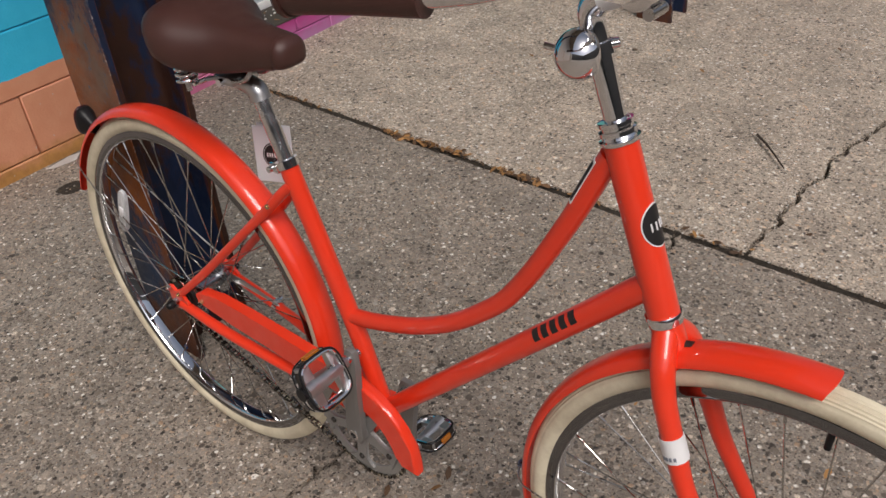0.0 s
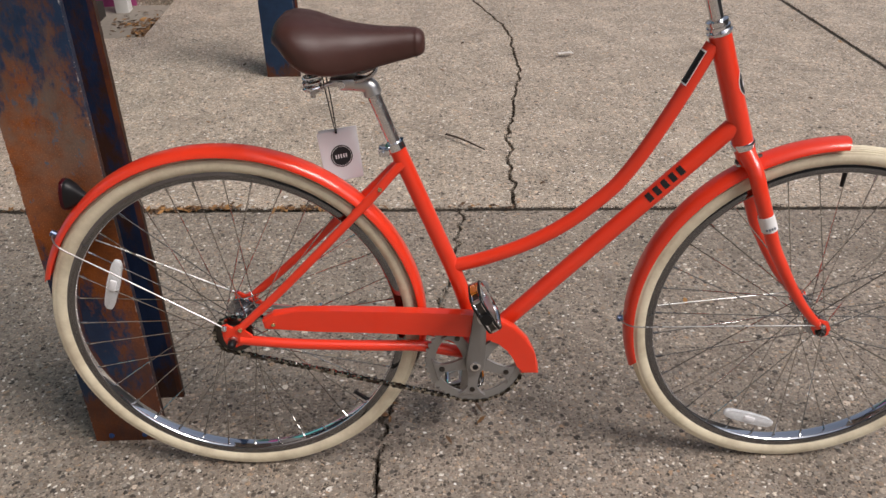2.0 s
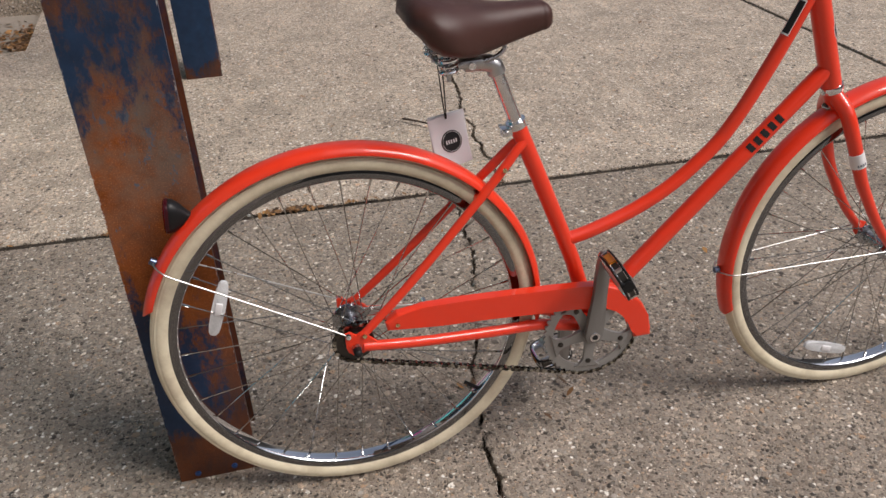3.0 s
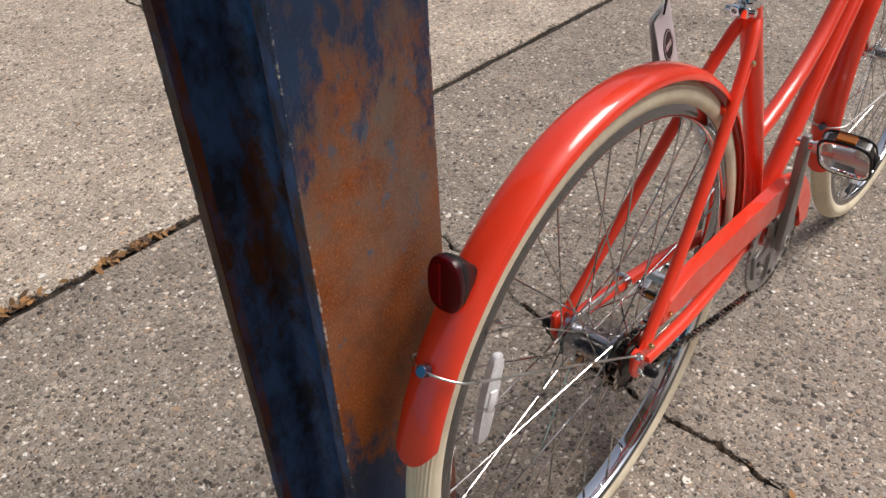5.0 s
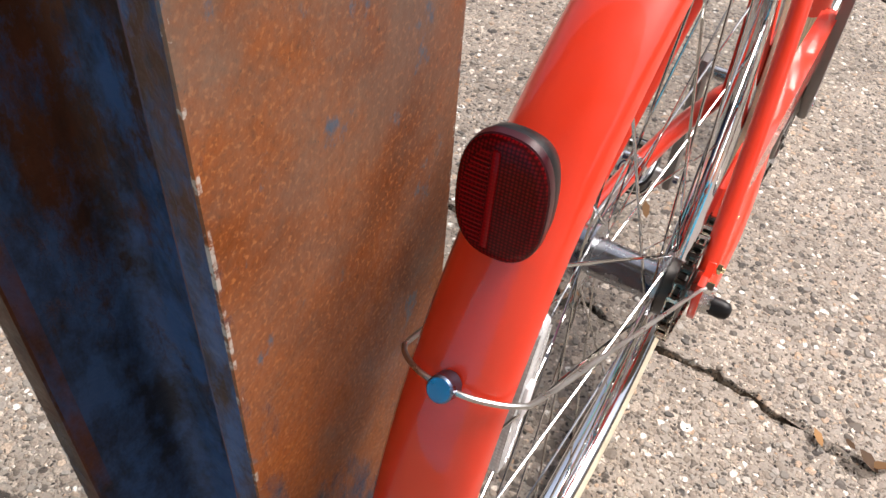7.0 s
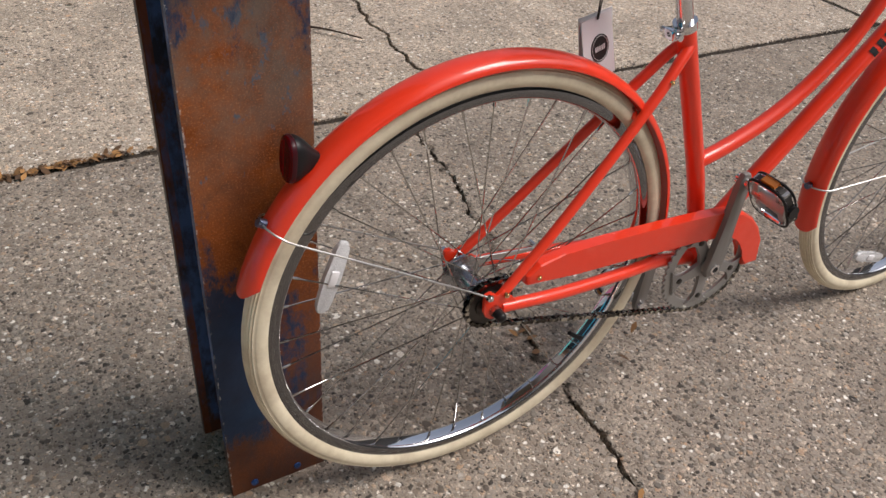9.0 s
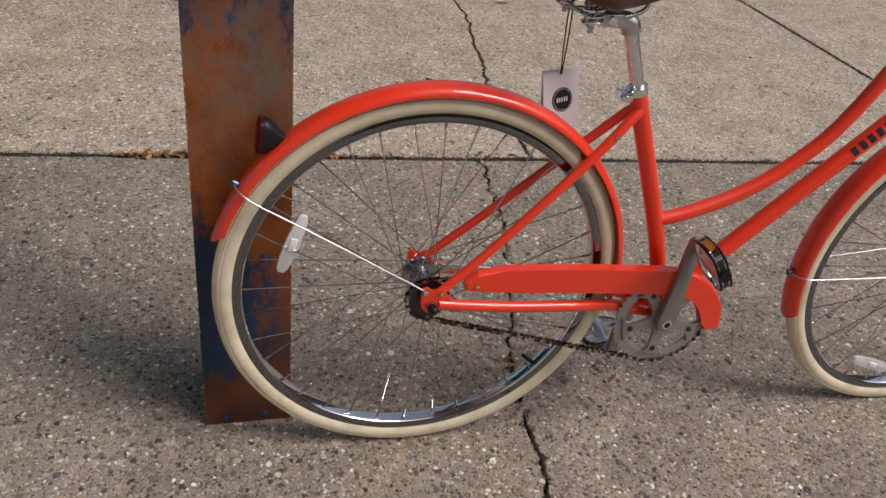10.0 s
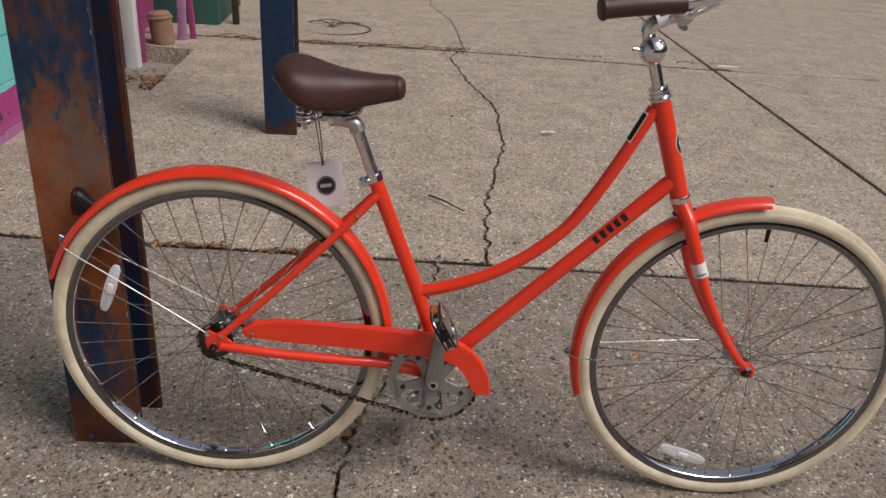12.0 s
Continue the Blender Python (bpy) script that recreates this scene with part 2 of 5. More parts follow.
    k.bump(k.sums("ADD", k.sums("MULTIPLY", fine, 0.8), k.sums("ADD", mask, spots)), 0.0014, 0.35)
    return m


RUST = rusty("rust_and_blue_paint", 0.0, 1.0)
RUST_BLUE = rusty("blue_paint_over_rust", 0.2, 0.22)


def aggregate(name, tone):
    """Worn concrete with exposed pebbles of many colours."""
    m = mat(name, (0.3, 0.27, 0.23), 0.85)
    k = Nodes(m)
    wob = k.t.nodes.new("ShaderNodeVectorMath")
    wob.operation = "MULTIPLY_ADD"
    nz = k.t.nodes.new("ShaderNodeTexNoise")
    k.put(k.co, nz.inputs["Vector"])
    nz.inputs["Scale"].default_value = 95
    nz.inputs["Detail"].default_value = 4
    k.put(nz.outputs["Color"], wob.inputs[0])
    wob.inputs[1].default_value = (0.011, 0.011, 0.011)
    k.put(k.co, wob.inputs[2])
    co = wob.outputs[0]
    out = k.mix(k.noise(240, 5, 0.7), (0.15, 0.135, 0.115), (0.4, 0.36, 0.305))
    height = k.sums("MULTIPLY", k.noise(300, 4), 0.3)
    for scale, reach, share in ((210, 0.55, 0.78), (120, 0.53, 0.66), (74, 0.5, 0.44), (46, 0.46, 0.14)):
        d, c = k.cells(scale, co)
        sep = k.t.nodes.new("ShaderNodeSeparateColor")
        k.put(c, sep.inputs[0])
        stone = k.ramp(sep.outputs[0], (0.0, (0.06, 0.053, 0.046)), (0.1, (0.14, 0.122, 0.102)), (0.3, (0.235, 0.205, 0.17)), (0.6, (0.33, 0.29, 0.24)), (0.84, (0.43, 0.385, 0.325)), (0.92, (0.36, 0.275, 0.195)), (1.0, (0.62, 0.585, 0.52)))
        stone = k.mix(k.ramp(k.noise(420, 3), (0.35, 0.45), (0.6, 0.0)), stone, (0.16, 0.14, 0.115))
        there = k.sums("LESS_THAN", sep.outputs[1], share)
        edge = k.ramp(d, (reach * 0.74, 1.0), (reach * 0.92, 0.0))
        on = k.sums("MULTIPLY", there, edge)
        out = k.mix(on, out, stone)
        height = k.sums("MAXIMUM", height, k.sums("MULTIPLY", on, k.sums("SUBTRACT", 1.0, d)))
    for scale, share, tint in ((44, 0.03, (0.07, 0.064, 0.058)), (68, 0.07, (0.06, 0.054, 0.049)), (110, 0.19, (0.05, 0.045, 0.04)), (150, 0.2, (0.05, 0.045, 0.04)), (60, 0.14, (0.6, 0.575, 0.52)), (90, 0.16, (0.55, 0.525, 0.47))):
        d, c = k.cells(scale, co)
        sep = k.t.nodes.new("ShaderNodeSeparateColor")
        k.put(c, sep.inputs[0])
        spot = k.sums("MULTIPLY", k.sums("LESS_THAN", sep.outputs[2], share), k.ramp(d, (0.24, 1.0), (0.34, 0.0)))
        out = k.mix(k.sums("MULTIPLY", spot, 0.9), out, tint)
    wear = k.ramp(k.noise(4.2, 9, 0.78), (0.34, 0.82), (0.66, 1.14))
    out = k.mix(1.0, out, wear, "MULTIPLY")
    stain = k.ramp(k.noise(11, 8, 0.78), (0.58, 0.0), (0.74, 0.35))
    out = k.mix(stain, out, (0.1, 0.085, 0.07))
    hard = k.t.nodes.new("ShaderNodeGamma")
    k.put(out, hard.inputs["Color"])
    hard.inputs["Gamma"].default_value = 1.62
    k.colour(k.mix(1.0, k.mix(1.0, hard.outputs[0], tone, "MULTIPLY"), (0.82, 0.8, 0.76), "DARKEN"))
    k.rough(k.ramp(k.noise(70, 3), (0.3, 0.5), (0.7, 0.85)))
    k.bump(height, 0.0035, 0.8)
    return m


AGGREGATE = aggregate("exposed_aggregate", (2.32, 2.36, 2.52))
AGGREGATE_PALE = aggregate("pale_exposed_aggregate", (3.6, 3.66, 3.86))


def stones():
    m = mat("exposed_stones", (0.3, 0.27, 0.23), 0.7)
    k = Nodes(m)
    r = k.t.nodes.new("ShaderNodeNewGeometry").outputs["Random Per Island"]
    c = k.ramp(r, (0.0, (0.05, 0.045, 0.04)), (0.12, (0.16, 0.142, 0.122)), (0.4, (0.27, 0.243, 0.207)), (0.7, (0.36, 0.325, 0.28)), (0.88, (0.47, 0.43, 0.375)), (0.94, (0.36, 0.26, 0.18)), (1.0, (0.66, 0.63, 0.57)))
    k.colour(k.mix(k.ramp(k.noise(260, 4, 0.65), (0.35, 0.5), (0.6, 0.0)), c, (0.15, 0.13, 0.11)))
    k.bump(k.noise(600, 3), 0.001, 0.4)
    return m


STONES = stones()


def soil():
    m = mat("joint_dirt", (0.05, 0.04, 0.03), 0.95)
    k = Nodes(m)
    k.colour(k.ramp(k.noise(60, 6, 0.7), (0.3, (0.013, 0.011, 0.008)), (0.55, (0.042, 0.032, 0.022)), (0.78, (0.11, 0.075, 0.042))))
    k.bump(k.noise(200, 4), 0.004, 0.8)
    return m


SOIL = soil()


def leaf_brown():
    m = mat("dry_leaf", (0.3, 0.16, 0.05), 0.8)
    k = Nodes(m)
    r = k.t.nodes.new("ShaderNodeNewGeometry").outputs["Random Per Island"]
    k.colour(k.ramp(r, (0.0, (0.06, 0.035, 0.02)), (0.4, (0.17, 0.09, 0.04)), (0.75, (0.28, 0.145, 0.05)), (1.0, (0.4, 0.21, 0.07))))
    return m


LEAF = leaf_brown()


def mural():
    """Painted blocks: orange plinth with a yellow foot, magenta further on, turquoise above."""
    m = mat("mural_paint", (0.5, 0.3, 0.2), 0.62)
    k = Nodes(m)
    k.co = k.t.nodes.new("ShaderNodeNewGeometry").outputs["Position"]
    n = k.noise(18, 5)
    z = k.sums("ADD", k.axis(2), k.sums("MULTIPLY", k.sums("SUBTRACT", k.noise(9, 3), 0.5), 0.035))
    y = k.axis(1)
    orange = k.mix(n, (0.6, 0.24, 0.13), (0.7, 0.34, 0.2))
    foot = k.mix(k.noise(30, 6, 0.7), (0.22, 0.1, 0.03), (0.66, 0.33, 0.09))
    low = k.mix(k.ramp(k.sums("ADD", k.sums("MULTIPLY", z, 4.0), k.sums("MULTIPLY", n, 0.25)), (0.3, 1.0), (0.5, 0.0)), orange, foot)
    pink = k.mix(n, (0.35, 0.02, 0.17), (0.5, 0.09, 0.3))
    pink = k.mix(k.ramp(k.sums("ADD", k.sums("MULTIPLY", z, 5.0), k.sums("MULTIPLY", n, 0.4)), (0.25, 0.75), (0.75, 0.0)), pink, (0.42, 0.24, 0.42))
    pink = k.mix(k.sums("LESS_THAN", y, 1.36), pink, k.mix(n, (0.5, 0.13, 0.25), (0.62, 0.22, 0.36)))
    low = k.mix(k.sums("GREATER_THAN", y, 0.86), low, pink)
    teal = k.mix(n, (0.02, 0.44, 0.7), (0.05, 0.56, 0.82))
    mint = k.mix(n, (0.13, 0.6, 0.58), (0.24, 0.7, 0.66))
    high = k.mix(k.sums("GREATER_THAN", y, 1.6), teal, mint)
    violet = k.mix(n, (0.03, 0.03, 0.22), (0.09, 0.07, 0.34))
    high = k.mix(k.sums("GREATER_THAN", k.sums("ADD", y, k.sums("MULTIPLY", z, -0.35)), 2.56), high, violet)
    line = k.mix(k.sums("GREATER_THAN", y, 0.86), (0.325, 0.325, 0.325), (0.235, 0.235, 0.235))
    out = k.mix(k.sums("GREATER_THAN", z, line), low, high)
    # unseen stretch, toned neutral for the light it bounces
    out = k.mix(k.sums("LESS_THAN", y, -0.2), out, k.mix(n, (0.4, 0.34, 0.3), (0.5, 0.43, 0.38)))
    worn = k.ramp(k.noise(38, 4, 0.6), (0.69, 0.0), (0.73, 0.8))
    k.colour(k.mix(worn, out, (0.55, 0.5, 0.46)))
    k.bump(k.noise(120, 4), 0.003, 0.5)
    return m


MURAL = mural()


def plain(name, colour, rough=0.7, scale=20, spread=0.25):
    m = mat(name, colour, rough)
    k = Nodes(m)
    k.colour(k.mix(k.noise(scale, 5, 0.6), tuple(c * (1 - spread) for c in colour), tuple(min(1, c * (1 + spread)) for c in colour)))
    k.bump(k.noise(scale * 6, 3), 0.002, 0.4)
    return m


MORTAR = plain("mortar", (0.3, 0.2, 0.15))
WHITE_PAINT = plain("white_paint", (0.84, 0.84, 0.82), 0.5, 15, 0.12)
GREY_PAINT = plain("grey_paint", (0.45, 0.5, 0.54), 0.45, 15, 0.12)
DOOR_BLACK = plain("black_door_paint", (0.02, 0.02, 0.022), 0.5, 15)
PINK_PAINT = plain("pink_paint", (0.4, 0.07, 0.22), 0.6)
TEAL_PAINT = plain("teal_paint", (0.025, 0.1, 0.08), 0.6)
CLAY = plain("weathered_clay", (0.27, 0.16, 0.11), 0.85, 14, 0.55)
LILAC = plain("lilac_paint", (0.5, 0.26, 0.46), 0.6)
DRY_STEM = plain("dry_stem", (0.13, 0.085, 0.05), 0.9, 60)
TWIG = plain("dry_wood", (0.045, 0.03, 0.021), 0.9, 60)
UPPER_WALL = plain("upper_wall_paint", (0.45, 0.42, 0.39), 0.75)
DARK_WOOD = plain("dark_timber", (0.03, 0.025, 0.02), 0.8)
BOARDS = plain("roof_boards", (0.2, 0.17, 0.14), 0.7)
FAR_WALL = plain("far_wall_plaster", (0.24, 0.225, 0.2), 0.85, 1.5)
CONCRETE = plain("smooth_concrete", (0.27, 0.24, 0.2), 0.85, 30, 0.3)
LEDGE_DIRT = plain("ledge_dirt", (0.06, 0.052, 0.042), 0.9, 50, 0.6)
PAPER = plain("scrap_paper", (0.85, 0.83, 0.8), 0.8, 20, 0.08)
GLASS = mat("dark_glass", (0.02, 0.025, 0.03), 0.05)


# ---- building blocks ----
def part(name, bm, material, parent=None, label="", sharp=38, m=None):
    me = bpy.data.meshes.new(name)
    bmesh.ops.recalc_face_normals(bm, faces=bm.faces)
    bm.to_mesh(me)
    bm.free()
    for p in me.polygons:
        p.use_smooth = True
    me.set_sharp_from_angle(angle=radians(sharp))
    me.materials.append(material)
    ob = new(name, me)
    ob.parent = parent
    if m is not None:
        ob.matrix_basis = m
    return tagged(ob, label)


def again(ob, m, parent=None):
    """One more piece on the same mesh."""
    o = new(ob.name.split(".")[0], ob.data)
    o.parent = parent or ob.parent
    o.matrix_basis = m
    return o


def thing(name, label, category, kind="", group="", m=None):
    ob = new(name)
    ob.empty_display_size = 0.1
    if m is not None:
        ob.matrix_basis = m
    return tagged(ob, label, category, group, kind)


def glide(points, steps):
    """A smooth line through the points (Catmull-Rom)."""
    p = [Vector(q) for q in points]
    if len(p) < 3 or steps < 2:
        return p
    p = [2 * p[0] - p[1], *p, 2 * p[-1] - p[-2]]
    out = []
    for a, b, c, d in zip(p, p[1:], p[2:], p[3:]):
        for i in range(steps):
            t = i / steps
            out.append(0.5 * (2 * b + (c - a) * t + (2 * a - 5 * b + 4 * c - d) * t * t + (3 * b - a - 3 * c + d) * t ** 3))
    return out + [p[-2]]


def tube(points, r, steps=8, sides=20, bm=None, closed=False, flat=1.0, caps=True):
    """A round bar along a smooth line; r: one radius or one at each end; flat: depth over width."""
    bm = bm or bmesh.new()
    line = glide(points, steps) if not closed else [Vector(q) for q in points]
    n = len(line)
    r0, r1 = r if isinstance(r, tuple) else (r, r)
    ways = []
    for i in range(n):
        a, b = (line[i - 1], line[(i + 1) % n]) if closed else (line[max(i - 1, 0)], line[min(i + 1, n - 1)])
        ways.append((b - a).normalized())
    side = ways[0].orthogonal().normalized()
    if flat != 1.0:
        side = Vector((0, 1, 0)).cross(ways[0]).normalized()
    rings = []
    for i, (p, w) in enumerate(zip(line, ways)):
        side = (side - w * side.dot(w)).normalized()
        up = w.cross(side)
        rr = r0 + (r1 - r0) * i / max(n - 1, 1)
        rings.append([bm.verts.new(p + side * (rr * math.cos(a)) + up * (rr * flat * math.sin(a))) for a in (2 * math.pi * k / sides for k in range(sides))])
    for i in range(n if closed else n - 1):
        a, b = rings[i], rings[(i + 1) % n]
        for k in range(sides):
            bm.faces.new((a[k], a[(k + 1) % sides], b[(k + 1) % sides], b[k]))
    if caps and not closed:
        bm.faces.new(rings[0][::-1]), bm.faces.new(rings[-1])
    return bm


def turned(profile, sides=48, bm=None, m=None, closed=False):
    """A body turned round the y axis from (radius, y) pairs."""
    bm = bm or bmesh.new()
    m = m or Matrix()
    rings = []
    for r, y in profile:
        if r < 1e-6:
            rings.append([bm.verts.new(m @ Vector((0, y, 0)))])
        else:
            rings.append([bm.verts.new(m @ Vector((r * math.cos(a), y, r * math.sin(a)))) for a in (2 * math.pi * k / sides for k in range(sides))])
    pairs = list(zip(rings, rings[1:] + ([rings[0]] if closed else [])))
    if not closed:
        pairs = pairs[: len(rings) - 1]
    for a, b in pairs:
        for k in range(sides):
            q = (k + 1) % sides
            if len(a) == 1 and len(b) == 1:
                continue
            if len(a) == 1:
                bm.faces.new((a[0], b[q], b[k]))
            elif len(b) == 1:
                bm.faces.new((a[k], a[q], b[0]))
            else:
                bm.faces.new((a[k], a[q], b[q], b[k]))
    if not closed:
        for ring in (rings[0], rings[-1]):
            if len(ring) > 2:
                bm.faces.new(ring)
    return bm


def block(x0, y0, z0, x1, y1, z1, edge=0.003, bm=None, m=None, segments=2):
    bm = bm or bmesh.new()
    got = bmesh.ops.create_cube(bm, size=1)["verts"]
    for v in got:
        v.co = Vector(((x0 + x1) / 2 + v.co.x * (x1 - x0), (y0 + y1) / 2 + v.co.y * (y1 - y0), (z0 + z1) / 2 + v.co.z * (z1 - z0)))
        if m is not None:
            v.co = m @ v.co
    if edge:
        bmesh.ops.bevel(bm, geom=list({e for v in got for e in v.link_edges}), offset=edge, segments=segments, affect="EDGES", profile=0.5)
    return bm


def plate(outline, y0, y1, edge=0.0015, bm=None, m=None):
    """A flat shape given in x and z, from y0 to y1, with eased edges."""
    bm = bm or bmesh.new()
    n = len(outline)
    a = [bm.verts.new((x, y0, z)) for x, z in outline]
    b = [bm.verts.new((x, y1, z)) for x, z in outline]
    faces = [bm.faces.new(a), bm.faces.new(b[::-1])]
    for i in range(n):
        bm.faces.new((a[i], b[i], b[(i + 1) % n], a[(i + 1) % n]))
    if edge:
        rim = [e for f in faces for e in f.edges]
        bmesh.ops.bevel(bm, geom=rim, offset=edge, segments=2, affect="EDGES", profile=0.5)
    if m is not None:
        bmesh.ops.transform(bm, matrix=m, verts=bm.verts)
    return bm


def along(a, b):
    """The pose that lays the z axis from a towards b."""
    a, b = Vector(a), Vector(b)
    return Matrix.Translation(a) @ (b - a).to_track_quat("Z", "Y").to_matrix().to_4x4()


def bolt_head(r, h, sides=6):
    bm = bmesh.new()
    bmesh.ops.create_cone(bm, cap_ends=True, segments=sides, radius1=r, radius2=r * 0.92, depth=h, matrix=Matrix.Translation((0, 0, h / 2)))
    bmesh.ops.create_cone(bm, cap_ends=True, segments=16, radius1=r * 0.45, radius2=r * 0.4, depth=h * 0.5, matrix=Matrix.Translation((0, 0, h * 1.25)))
    return bm


# ---- pavement ----
GROUND_TILT = pose(0, 0, -0.004, 0, 0.9, 0)
pavement = thing("pavement", "worn exposed-aggregate concrete paving with dirty joints and cracks", "pavement", "structure", m=GROUND_TILT)


def ragged(points, step, amp, seed, rough=1.0):
    """A crack or joint line: resampled, with small sideways wander."""
    out = []
    for a, b in zip(points, points[1:]):
        a, b = Vector(a), Vector(b)
        n = max(1, int((b - a).length / step))
        side = Vector((-(b - a).y, (b - a).x)).normalized()
        for i in range(n):
            p = a + (b - a) * i / n
            w = noise.noise(Vector((p.x * 9, p.y * 9, seed))) + rough * (0.6 * noise.noise(Vector((p.x * 31, p.y * 31, seed + 5))) + 0.35 * noise.noise(Vector((p.x * 83, p.y * 83, seed + 9))))
            out.append(p + side * amp * w * (0 if i == 0 and not out else 1))
    return out + [Vector(points[-1])]


WEST, EAST, FAR_EAST = -1.75, 2.555, 6.2
FAR_WEST, FAR_MID, FAR_END = (-1.75, 4.84), (2.555, 4.63), (6.2, 4.54)
JOINT_WEST, JOINT_MID, JOINT_EAST = (WEST, 1.195), (EAST, 1.045), (FAR_EAST, 0.95)
CRACK_A = ragged([(0.463, 1.118), (0.455, 0.93), (0.416, 0.66), (0.397, 0.555), (0.3, 0.27), (0.262, 0.16), (0.252, 0.03), (0.236, -0.1), (0.222, -0.2), (0.211, -0.28), (0.222, -0.37), (0.2, -0.8), (0.24, -1.5), (0.2, -2.54)], 0.006, 0.021, 1, 1.35)
CRACK_B = ragged([(0.65, 1.115), (0.662, 1.35), (0.684, 1.745), (0.748, 2.108), (0.82, 2.535), (0.833, 3.19), (0.762, 3.545), (0.69, 3.88), (0.604, 4.55), (0.66, 4.8)], 0.012, 0.026, 2, 0.55)
CRACK_C = ragged([(0.66, 4.8), (0.71, 4.95), (0.65, 6.1), (0.45, 7.0), (0.5, 8.43)], 0.04, 0.02, 3)
LINE_1A = ragged([JOINT_WEST, (0.463, 1.118)], 0.02, 0.0025, 4)
LINE_1B = ragged([(0.463, 1.118), (0.65, 1.115)], 0.02, 0.0025, 4)
LINE_1C = ragged([(0.65, 1.115), JOINT_MID], 0.02, 0.0025, 4)
LINE_2A = ragged([FAR_WEST, (0.66, 4.8)], 0.04, 0.006, 6)
LINE_2B = ragged([(0.66, 4.8), FAR_MID], 0.04, 0.006, 6)
LINE_E1 = ragged([(EAST, -2.54), JOINT_MID], 0.04, 0.0025, 7)
LINE_E2 = ragged([JOINT_MID, FAR_MID], 0.04, 0.0025, 7)
LINE_E3 = ragged([FAR_MID, (EAST, 8.43)], 0.05, 0.003, 7)


def slab(sides, material=None, thick=0.14):
    """A slab from its sides in order, each a line and half the width of its gap."""
    pts, gaps = [], []
    for line, gap in sides:
        pts += line[:-1]
        gaps += [gap] * (len(line) - 1)
    n = len(pts)
    area = sum(pts[i].x * pts[(i + 1) % n].y - pts[(i + 1) % n].x * pts[i].y for i in range(n))
    turn = 1 if area > 0 else -1
    inward = []
    for i in range(n):
        a, b = (pts[i] - pts[i - 1]), (pts[(i + 1) % n] - pts[i])
        a, b = Vector((-a.y, a.x)).normalized() * turn, Vector((-b.y, b.x)).normalized() * turn
        v = a + b
        inward.append(v / max(v.length_squared / 2, 0.6))
    bm = bmesh.new()
    rings = []
    for extra, z in ((0.0045, 0.0), (0.0012, -0.0015), (0.0, -0.006), (0.0, -thick)):
        ring = []
        for p, v, g in zip(pts, inward, gaps):
            chip = max(0.0, noise.noise(Vector((p.x * 25, p.y * 25, 3)))) * 0.6 + 0.7
            q = p + v * (g + extra * min(1.0, g / 0.012 + 0.05)) * chip
            ring.append(bm.verts.new((q.x, q.y, z)))
        rings.append(ring)
    for a, b in zip(rings, rings[1:]):
        for i in range(n):
            bm.faces.new((a[i], a[(i + 1) % n], b[(i + 1) % n], b[i]))
    bm.faces.new(rings[0])
    bmesh.ops.triangulate(bm, faces=[f for f in bm.faces if len(f.verts) > 4])
    return part("slab", bm, material or AGGREGATE, pavement, sharp=12)


def back(line):
    return line[::-1]


def straight(*points):
    return [Vector(p) for p in points]


J, C, W = 0.0165, 0.006, 0.027
slab([(straight((WEST, -2.54), (0.2, -2.54)), J), (back(CRACK_A), C), (back(LINE_1A), J), (straight(JOINT_WEST, (WEST, -2.54)), 0)])
slab([(straight((0.2, -2.54), (EAST, -2.54)), J), (LINE_E1, J), (back(LINE_1C), J), (back(LINE_1B), J), (CRACK_A, C)])
slab([(straight((EAST, -2.54), (FAR_EAST, -2.54)), J), (straight((FAR_EAST, -2.54), JOINT_EAST), J), (straight(JOINT_EAST, JOINT_MID), J), (back(LINE_E1), J)])
slab([(LINE_1A, J), (LINE_1B, J), (CRACK_B, 0.007), (back(LINE_2A), W),
      (straight(FAR_WEST, (WEST, 4.42), (-1.174, 4.325), (-1.13, 3.19), (WEST, 3.13), JOINT_WEST), 0)], AGGREGATE_PALE)
slab([(LINE_1C, J), (LINE_E2, 0.0165), (back(LINE_2B), W), (back(CRACK_B), 0.007)], AGGREGATE_PALE)
slab([(straight(JOINT_MID, JOINT_EAST), J), (straight(JOINT_EAST, FAR_END), J), (straight(FAR_END, FAR_MID), W), (back(LINE_E2), 0.0165)], AGGREGATE_PALE)
slab([(LINE_2A, W), (CRACK_C, 0.006), (straight((0.5, 8.43), (WEST, 8.43)), J), (straight((WEST, 8.43), FAR_WEST), 0)], AGGREGATE_PALE)
slab([(LINE_2B, W), (LINE_E3, J), (straight((EAST, 8.43), (0.5, 8.43)), J), (back(CRACK_C), 0.006)], AGGREGATE_PALE)
slab([(straight(FAR_MID, FAR_END), W), (straight(FAR_END, (FAR_EAST, 8.43)), J), (straight((FAR_EAST, 8.43), (EAST, 8.43)), J), (back(LINE_E3), J)], AGGREGATE_PALE)
for y0, y1 in ((-6.2, -2.54), (8.43, 12.1), (12.1, 15.8)):
    for x0, x1 in ((WEST, EAST), (EAST, FAR_EAST), (FAR_EAST, 9.9)):
        slab([(straight((x0, y0), (x1, y0)), J), (straight((x1, y0), (x1, y1)), J), (straight((x1, y1), (x0, y1)), J), (straight((x0, y1), (x0, y0)), J)], AGGREGATE_PALE if y0 > 0 else None)
for y0, y1 in ((-2.54, 0.95), (0.95, 4.77), (4.77, 8.43)):
    slab([(straight((FAR_EAST, y0), (9.9, y0)), J), (straight((9.9, y0), (9.9, y1)), J), (straight((9.9, y1), (FAR_EAST, y1)), J), (straight((FAR_EAST, y1), (FAR_EAST, y0)), J)], AGGREGATE_PALE if y0 > 0 else None)


